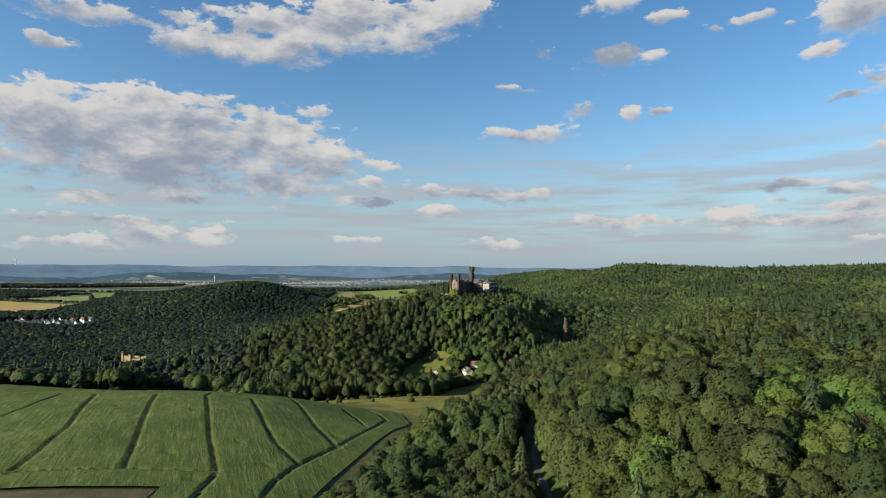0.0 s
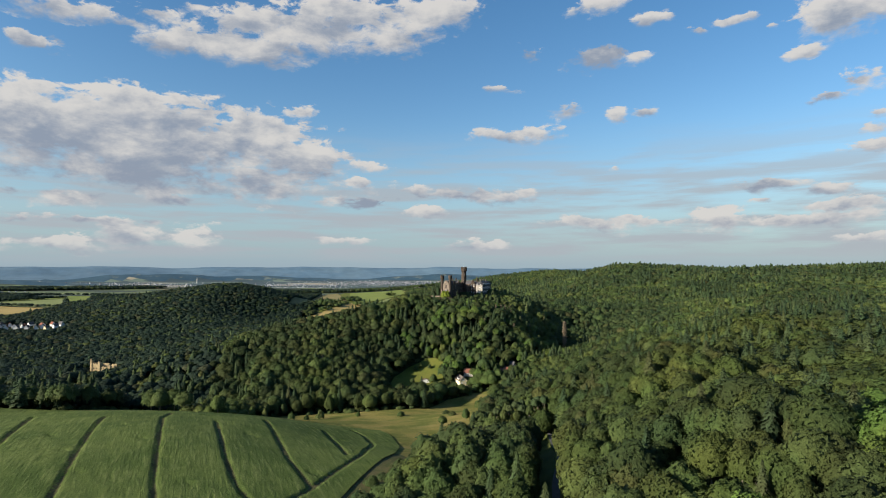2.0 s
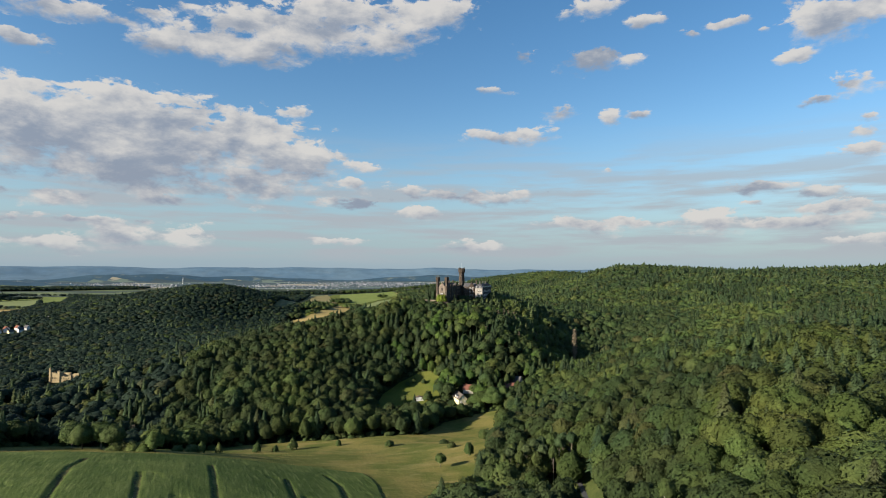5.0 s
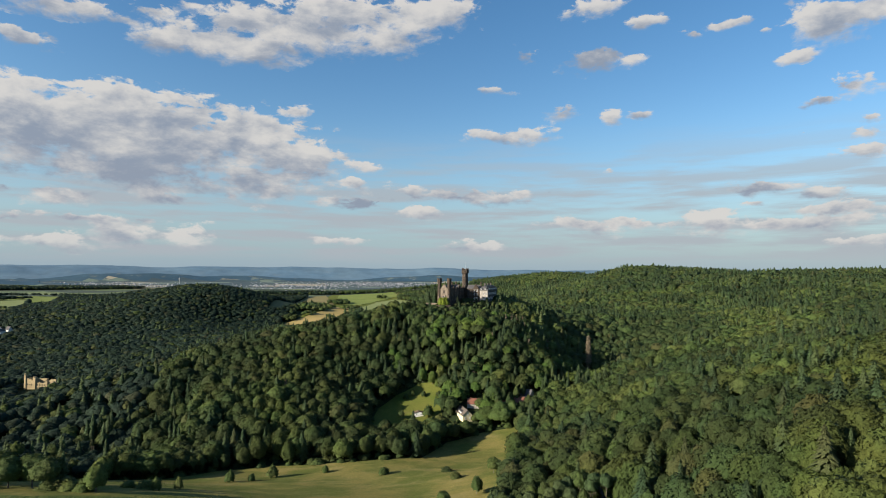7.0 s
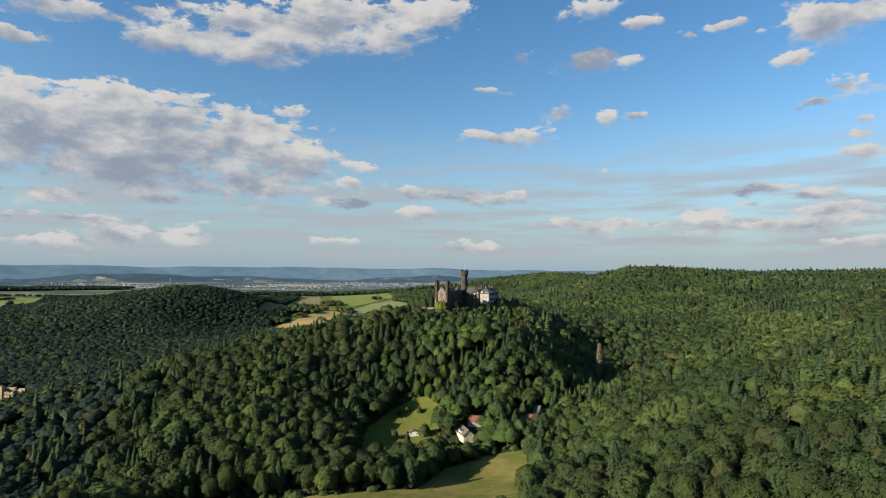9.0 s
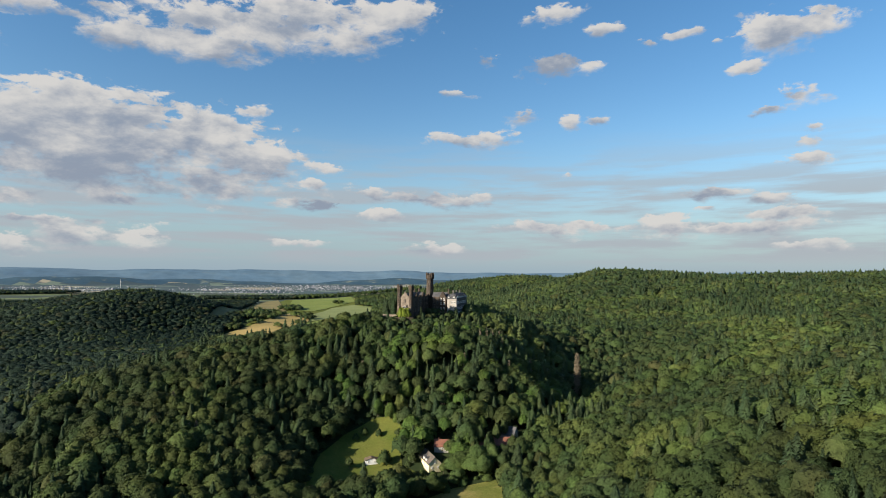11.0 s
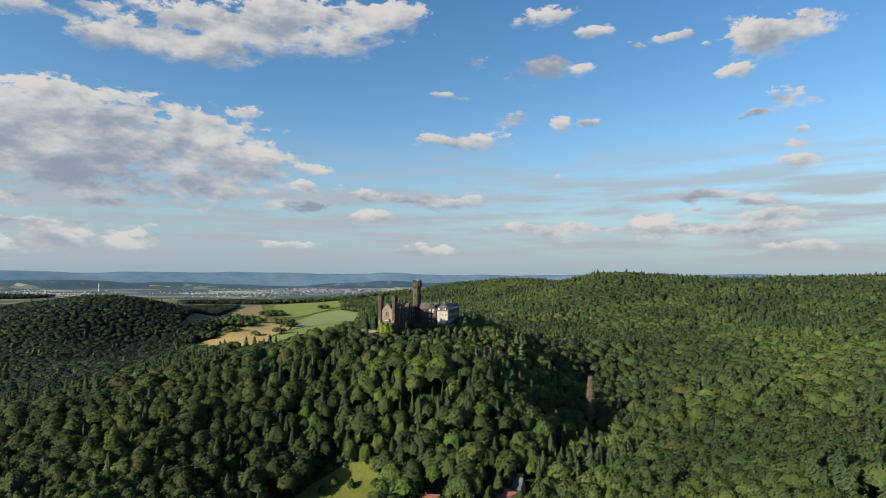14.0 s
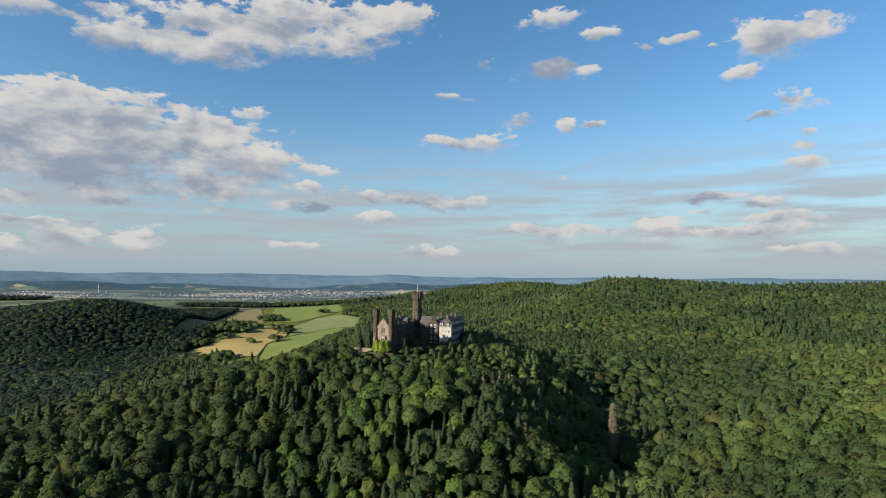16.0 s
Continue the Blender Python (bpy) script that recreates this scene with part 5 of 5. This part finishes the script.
for x_ in (-13, -10, -7, 2, 6, 10, 14):
    set_window(rw, ruin, x_, -2.05 if x_ < -2 else -1.05, 6.0)

# ---- village on the far slope ----
rr = random.Random(9)
for k in range(24):
    x_ = -1030 + k * 7.8 + rr.uniform(-4, 4)
    y_ = (1408, 1422, 1434)[k % 3] + rr.uniform(-6, 6)
    red = k in (3, 8, 9, 13, 17, 20)
    house("village_house", x_, y_, rr.uniform(-30, 70), rr.uniform(7, 9), rr.uniform(9, 12), rr.uniform(4.2, 5.6), rr.uniform(8.6, 10.2), CREAM if k % 5 == 1 else WHITE_WALL, RED_TILE if red else SLATE,
          "white village house with a red tile roof" if red else "white village house with a grey roof", windows=False)
house("villa", -850, 1500, 40, 14, 18, 6.0, 10.5, WHITE_WALL, SLATE, "pale villa standing in the wooded slope", windows=False)

# ---- single trees and bushes of the meadow and the clearing ----
BUSH = [tinted("crown", p, LEAVES, 0.15 * k) for k, p in enumerate(SHRUBS)]
YOUNG = [tinted("crown", broadleaf(120 + k, 0), BRIGHT, 0.3 * k) for k in range(3)]
SHORT_STEM = mesh_of("trunk", *(lambda v, f: (v * 0.42, f))(*stem(2.2, 0.2)), BARK)


def at_ground(x, y, lift=-0.15):
    return (x, y, float(ground(x, y)) + lift)


for k, (x, y, w, h) in enumerate(((-168, 470, 1.7, 1.1), (-164, 468, 1.5, 0.9), (-160, 471, 1.6, 1.0), (-157, 466, 1.3, 0.8), (-172, 467, 1.4, 0.9), (-128, 499, 0.6, 1.1), (-134, 487, 0.55, 1.2), (-123, 562, 0.9, 1.3), (-111, 566, 0.7, 0.9), (-102, 581, 1.0, 1.4),
                                 (-31, 577, 0.8, 0.9), (13, 546, 1.0, 0.7), (9, 572, 1.1, 0.6), (-2, 710, 1.3, 1.6), (-141, 492, 1.2, 0.8), (-70, 590, 0.7, 0.8), (-16, 742, 0.8, 1.0), (-6, 739, 0.7, 0.9), (-22, 738, 0.6, 0.8), (8, 737, 0.8, 0.7), (-150, 493, 1.0, 0.7))):
    tree_thing("bush", BUSH[k % 4], SHORT_STEM, at_ground(x, y), (w * 1.35, h * 1.5), k * 1.7, "rounded green bush standing in the meadow grass", "bush", "meadow bushes")
for k, (x, y, w, h) in enumerate(((-151, 466, 1.15, 0.78), (-184, 474, 1.35, 0.98), (-176, 470, 1.2, 0.85), (-192, 470, 1.3, 0.9), (-201, 476, 1.3, 0.95), (35, 541, 0.72, 0.62), (22, 505, 0.72, 0.6), (4, 488, 0.7, 0.55), (-25, 707, 0.50, 0.45))):
    tree_thing("meadow_tree", LONE_BROAD[k % 6], TRUNK, at_ground(x, y), (w, h), k * 2.1, "dark green broadleaf tree standing free in the meadow", group="free-standing meadow trees")
for k, (x, y, w, h) in enumerate(((2, 752, 0.9, 0.85), (10, 755, 0.95, 0.9), (-7, 757, 0.9, 0.9), (20, 745, 0.9, 0.8), (14, 763, 1.0, 1.0), (0, 765, 1.0, 1.0), (27, 737, 0.85, 0.75), (24, 756, 0.9, 0.95), (34, 745, 0.9, 0.9), (113, 209, 1.2, 1.0), (135, 212, 1.3, 1.0), (155, 216, 1.2, 1.0), (108, 190, 1.2, 0.95), (124, 178, 1.2, 1.0), (66, 196, 1.2, 1.15), (75, 201, 1.1, 1.1), (60, 207, 1.0, 1.0), (17, 745, 1.0, 0.7), (8, 747, 0.9, 0.6))):
    tree_thing("bright_tree", YOUNG[k % 3], TRUNK, at_ground(x, y, -2.6), (w * 1.1, h * 1.12), k * 1.3, "light lime-green broadleaf tree in full leaf", group="lime-green trees")
for k, (x, y) in enumerate(((52, 704), (57, 700), (62, 706), (68, 702), (47, 700), (74, 708), (56, 694), (80, 712), (66, 696))):
    tree_thing("poplar_tree", LONE_BROAD[k % 6], TRUNK, at_ground(x, y), (0.62, 1.0 + 0.05 * (k % 3)), k * 1.9, "slender grey-green poplar screening the farm barns", group="poplars at the farm")

# scrub on the bank beside the lane
for k, (x, y, w, h) in enumerate(((30, 262, 0.9, 0.6), (33, 275, 0.7, 0.5), (28, 284, 1.0, 0.8), (36, 298, 0.8, 0.6), (40, 312, 0.9, 0.7), (44, 330, 0.8, 0.6), (31, 246, 0.9, 0.8), (30, 232, 0.8, 0.7), (48, 216, 0.7, 0.7), (49, 224, 0.8, 0.8), (48, 233, 0.7, 0.6), (50, 241, 0.9, 0.9), (49, 250, 0.7, 0.7), (51, 258, 0.8, 0.9), (50, 266, 0.9, 0.8)) + ((53, 274, 0.8, 0.8), (53, 283, 0.9, 1.0), (56, 291, 0.8, 0.7), (57, 300, 0.9, 0.9), (59, 309, 0.8, 0.8), (62, 320, 1.0, 1.0), (64, 331, 0.8, 0.8), (66, 342, 0.9, 0.9), (68, 354, 0.9, 0.8), (70, 366, 0.9, 0.9), (47, 207, 0.8, 0.7), (46, 198, 0.8, 0.8), (48, 190, 0.9, 0.8), (47, 352, 0.5, 0.4), (50, 374, 0.6, 0.5), (44, 332, 0.6, 0.4), (54, 396, 0.6, 0.5), (37, 322, 0.6, 0.4), (49, 412, 0.7, 0.5))):
    tree_thing("bush", BUSH[k % 4], SHORT_STEM, at_ground(x, y), (w, h), k * 2.3, "low green scrub on the bank beside the lane", "bush", "scrub beside the lane")

for k, (x, y, w, h) in enumerate(((-36, 262, 1.2, 0.9), (-30, 285, 1.5, 1.3), (-24, 300, 1.3, 1.0), (-33, 248, 1.4, 1.1), (-18, 330, 1.3, 1.2), (-14, 352, 1.0, 0.8), (-22, 275, 1.6, 1.5), (-10, 372, 1.1, 0.9), (-38, 276, 0.8, 0.5), (-34, 296, 0.9, 0.6), (-42, 254, 0.9, 0.6), (-30, 312, 1.0, 0.7), (-26, 322, 0.8, 0.5), (-44, 236, 1.2, 0.8), (-38, 240, 1.4, 1.1), (-20, 345, 0.9, 0.6), (-28, 262, 1.5, 1.3), (-40, 222, 1.3, 1.0), (-46, 214, 1.0, 0.7))):
    tree_thing("bush", BUSH[k % 4], SHORT_STEM, at_ground(x, y), (w * 1.35, h * 1.6), k * 2.9, "dense green bush on the dry grass bank below the field", "bush", "bushes on the bank")
for k, (x, y, w, h) in enumerate(((22, 688, 0.45, 0.4), (29, 685, 0.5, 0.42), (36, 690, 0.5, 0.45), (15, 716, 0.5, 0.5), (12, 728, 0.55, 0.55), (17, 706, 0.45, 0.4), (19, 726, 0.6, 0.6), (16, 737, 0.7, 0.7), (47, 699, 0.55, 0.55), (22, 734, 0.7, 0.65))):
    tree_thing("garden_tree", LONE_BROAD[k % 6], TRUNK, at_ground(x, y), (w, h), k * 2.2, "small broadleaf tree in the farm garden", group="farm garden trees")

# pines and birches with long bare stems beside the lane
PINE_STEM = mesh_of("trunk", *stem(15.0, 0.24), BARK)
BIRCH_STEM = mesh_of("trunk", *stem(14.0, 0.17, 0.5), PALE_BARK)
HIGH_CROWN = [mesh_of("crown", p[0] * np.array([0.62, 0.62, 0.45]) + np.array([0, 0, 11.0]), p[1], mat, np.full(len(p[0]), 0.1), ways=p[2]) for p, mat in ((BROAD[0][0], LEAVES), (BROAD[0][1], NEEDLES), (BROAD[0][2], LEAVES), (BROAD[0][3], LEAVES))]
for k, (x, y) in enumerate(((35, 441), (39, 446), (43, 439), (47, 443), (51, 437), (55, 441), (59, 435), (63, 439), (41, 453), (56, 450), (46, 450), (52, 447), (36, 434), (66, 445), (61, 448), (69, 438))):
    tree_thing("pine_tree", HIGH_CROWN[k % 2], PINE_STEM, at_ground(x, y), (0.95 + 0.05 * (k % 3), 1.12 + 0.04 * (k % 4)), k * 1.4, "tall pine with a long bare trunk beside the lane", group="pines beside the lane")
for k, (x, y) in enumerate(((52, 236), (54, 247), (58, 262), (57, 276), (62, 291), (66, 312))):
    tree_thing("birch_tree", HIGH_CROWN[2 + k % 2], BIRCH_STEM, at_ground(x, y), (0.8, 0.95 + 0.04 * (k % 3)), k * 1.6, "slender birch with a white trunk at the lane", group="birches at the lane")

# ivy and light shrubs at the castle's foot
IVY = [tinted("crown", p, IVY_LEAVES, 0.5 + 0.1 * k) for k, p in enumerate(SHRUBS)]
for k, (u, v) in enumerate(((-9, -3.5), (-6.2, -4), (-3.4, -3.6), (-7.5, -5), (-4.6, -5.2), (-1.5, -3.8))):
    p = CASTLE @ Vector((u, v, 0))
    tree_thing("ivy_bush", IVY[k % 4], SHORT_STEM, (p.x, p.y, 111.9), (1.25, 2.5), k * 1.1, "yellow-green ivy-like shrub at the castle wall", "bush", "shrubs at the castle wall")
for k, (u, v, h) in enumerate(((9, 6, 0.62), (14, 12, 0.5), (-18, 4, 1.0), (-21, 9, 1.1), (-26, 6, 0.95), (-19, 15, 1.15), (-24, 18, 1.1), (-30, 12, 1.0), (-28, 22, 1.1))):
    p = CASTLE @ Vector((u, v, 0))
    tree_thing("castle_conifer", LONE_CONE[k % 4], TRUNK, (p.x, p.y, float(ground(p.x, p.y)) - 0.3), (h, h), k, "dark spruce close to the castle wall", group="spruces at the castle")


# ---- dead trees ----
def bare_tree(seed, high, wide, twigs):
    """Dead tree: trunk with many short brown side branches."""
    r_ = np.random.default_rng(seed)
    pieces = [stem(high * 0.8, high * 0.016)]
    for _ in range(twigs):
        z = high * r_.uniform(0.12, 1.0)
        a, reach = r_.uniform(0, 6.28), wide * r_.uniform(0.4, 1.0) * (1.05 - 0.6 * (z / high) ** 3)
        base, tip = np.array([0, 0, z]), np.array([reach * math.cos(a), reach * math.sin(a), z + r_.uniform(-0.4, 1.4)])
        side = np.array([-math.sin(a), math.cos(a), 0]) * 0.16
        pieces.append((np.array([base - side, base + side, tip, base + np.array([0, 0, 0.4]), base - np.array([0, 0, 0.3])]), np.array([[0, 1, 2], [3, 4, 2]])))
    return join(pieces)


def dead_thing(name, x, y, seed, high, wide, twigs, label, z=None):
    root = new(name)
    root.matrix_basis = Matrix.Translation(at_ground(x, y, -0.5) if z is None else (x, y, z))
    v, f = bare_tree(seed, high, wide, twigs)
    new("trunk", mesh_of("trunk", v, f, DEAD_WOOD)).parent = root
    if wide > 2.5 and twigs > 300:
        r_ = np.random.default_rng(seed + 1)
        zz = high * r_.uniform(0.05, 1.0, 2600) ** 1.1
        a = r_.uniform(0, 6.28, 2600)
        rad = wide * 0.85 * r_.uniform(0.2, 1.0, 2600) * (1.05 - 0.5 * (zz / high) ** 3)
        way_ = np.stack([np.cos(a), np.sin(a), np.full(2600, 0.3)], 1)
        new("withered_foliage", mesh_of("withered_foliage", *sprays(r_, np.stack([rad * np.cos(a), rad * np.sin(a), zz], 1), way_, 0.36)[:2], DEAD_WOOD)).parent = root
    return tagged(root, label, "tree")


dead_thing("dead_poplar", 171.0, 831.0, 3, 37.0, 4.3, 420, "tall withered brown poplar rising from the shaded ravine", 46.0)
for k, (x, y) in enumerate(((-128, 706), (-124, 709), (-60, 728), (-150, 742), (40, 742), (60, 770), (96, 772), (-20, 790), (120, 800), (92, 826), (100, 834), (108, 829), (86, 818), (104, 842), (114, 838), (78, 806), (98, 812))):
    dead_thing("dead_tree", x, y, 20 + k, 17.0, 2.6, 120, "bare grey-brown dead tree among the green wood")


# ---- poles and pylon ----
def pole_thing(name, x, y, high, label):
    root = new(name)
    root.matrix_basis = Matrix.Translation(at_ground(x, y, 0))
    b = bmesh.new()
    for s in (-0.8, 0.8):
        lathe(b, s, 0, 6, [(-0.5, 0.16), (high, 0.11)])
    part("post", b, TIMBER, root)
    part("crossbar", box(bmesh.new(), -1.4, 1.4, -0.1, 0.1, high - 0.9, high - 0.65), TIMBER, root)
    return tagged(root, label, "pole")


pole_thing("telegraph_pole", -61, 681, 11.0, "twin-legged wooden pole at the clearing's edge")
pole_thing("telegraph_pole", -234, 615, 16.0, "twin-legged wooden pole in the valley wood")
pole_thing("power_pole", -345, 1190, 24.0, "tall wooden power pole above the valley trees")

# ---- the far town ----
r_ = np.random.default_rng(31)
verts, faces = [], []
cube = np.array([(x, y, z) for z in (-3, 1) for x, y in ((-1, -1), (1, -1), (1, 1), (-1, 1))], float)
sides = np.array([(4, 5, 6, 7), (0, 1, 5, 4), (1, 2, 6, 5), (2, 3, 7, 6), (3, 0, 4, 7)])
for cx, cy, sx, sy, count in ((-300, 3560, 420, 190, 700), (-700, 3250, 300, 80, 160), (-620, 2990, 160, 30, 70), (-1420, 3080, 260, 60, 150), (-1500, 3300, 330, 80, 90), (-2500, 2850, 200, 30, 50), (250, 3650, 150, 90, 60), (-1850, 2500, 160, 40, 40), (-520, 2760, 200, 60, 45)):
    for x, y in zip(r_.normal(cx, sx * 0.6, count), r_.normal(cy, sy, count)):
        big = r_.uniform() < 0.12
        if y > 3850:
            continue
        w, l, h = r_.uniform(1.2, 2.8), r_.uniform(1.5, 3), r_.uniform(0.8, 1.7)
        if big:
            w, l, h = w * 2.2, l, h * 1.5
        verts.append(cube * np.array([w, l, h]) + np.array([x, y, float(ground(x, y)) + 2]))
        faces.append(sides + 8 * len(faces))
tagged(new("distant_town", mesh_of("distant_town", np.vstack(verts), np.vstack(faces), TOWN_WALLS)), "pale houses of a town spread over the far plain", "town", kind="stuff")

mast = new("telecom_tower")
mast.matrix_basis = Matrix.Translation(at_ground(-1300, 3360, 0)) @ Matrix.Diagonal((0.5, 0.5, 0.8, 1))
part("shaft", lathe(bmesh.new(), 0, 0, 8, [(-3, 3.2), (30, 2.6), (32, 4.5), (36, 4.5), (38, 2.2), (50, 1.2)]), WHITE_WALL, mast)
tagged(mast, "slim white telecom tower on the far plain", "tower")
mill = new("wind_turbine")
mill.matrix_basis = Matrix.Translation(at_ground(-2820, 3900, 0)) @ Matrix.Scale(0.62, 4)
part("tower", lathe(bmesh.new(), 0, 0, 8, [(-3, 2.6), (62, 1.6)]), WHITE_WALL, mill)
hub = part("nacelle", box(bmesh.new(), -1.6, 1.6, -4, 3, 61, 64.5), WHITE_WALL, mill)
for k in range(3):
    b = bmesh.new()
    box(b, -0.9, 0.9, -0.25, 0.25, 0.5, 30)
    part("blade", b, WHITE_WALL, hub, m=Matrix.Translation((0, -4.3, 62.7)) @ Matrix.Rotation(radians(20 + 120 * k), 4, "Y"))
tagged(mill, "white wind turbine at rest on the horizon", "wind turbine")


# ---- rough grass of the meadow ----
r_ = np.random.default_rng(77)
x, y = r_.uniform(-245, 78, 30000), r_.uniform(235, 680, 30000)
good = inside(x, y, MEADOW_EDGE) & ~inside(x, y, FIELD)
patchy = np.sin(x / 9 + 2 * np.sin(y / 13)) * np.sin(y / 7 + 1) + r_.normal(0, 0.5, len(x))
x, y = x[good & (patchy > 0.1)], y[good & (patchy > 0.1)]
z = ground(x, y) + 0.25
a, w, h = r_.uniform(0, 3.14, len(x)), r_.uniform(0.2, 0.45, len(x)), r_.uniform(0.12, 0.38, len(x))
v = np.stack([np.stack([x - w * np.cos(a), y - w * np.sin(a), z], 1), np.stack([x + w * np.cos(a), y + w * np.sin(a), z], 1), np.stack([x + 0.2 * np.sin(a * 7), y, z + h], 1)], 1).reshape(-1, 3)
tagged(new("meadow_tufts", mesh_of("meadow_tufts", v, np.arange(len(v)).reshape(-1, 3), MEADOW)), "tall dry grass tufts on the meadow", "grass", kind="stuff")
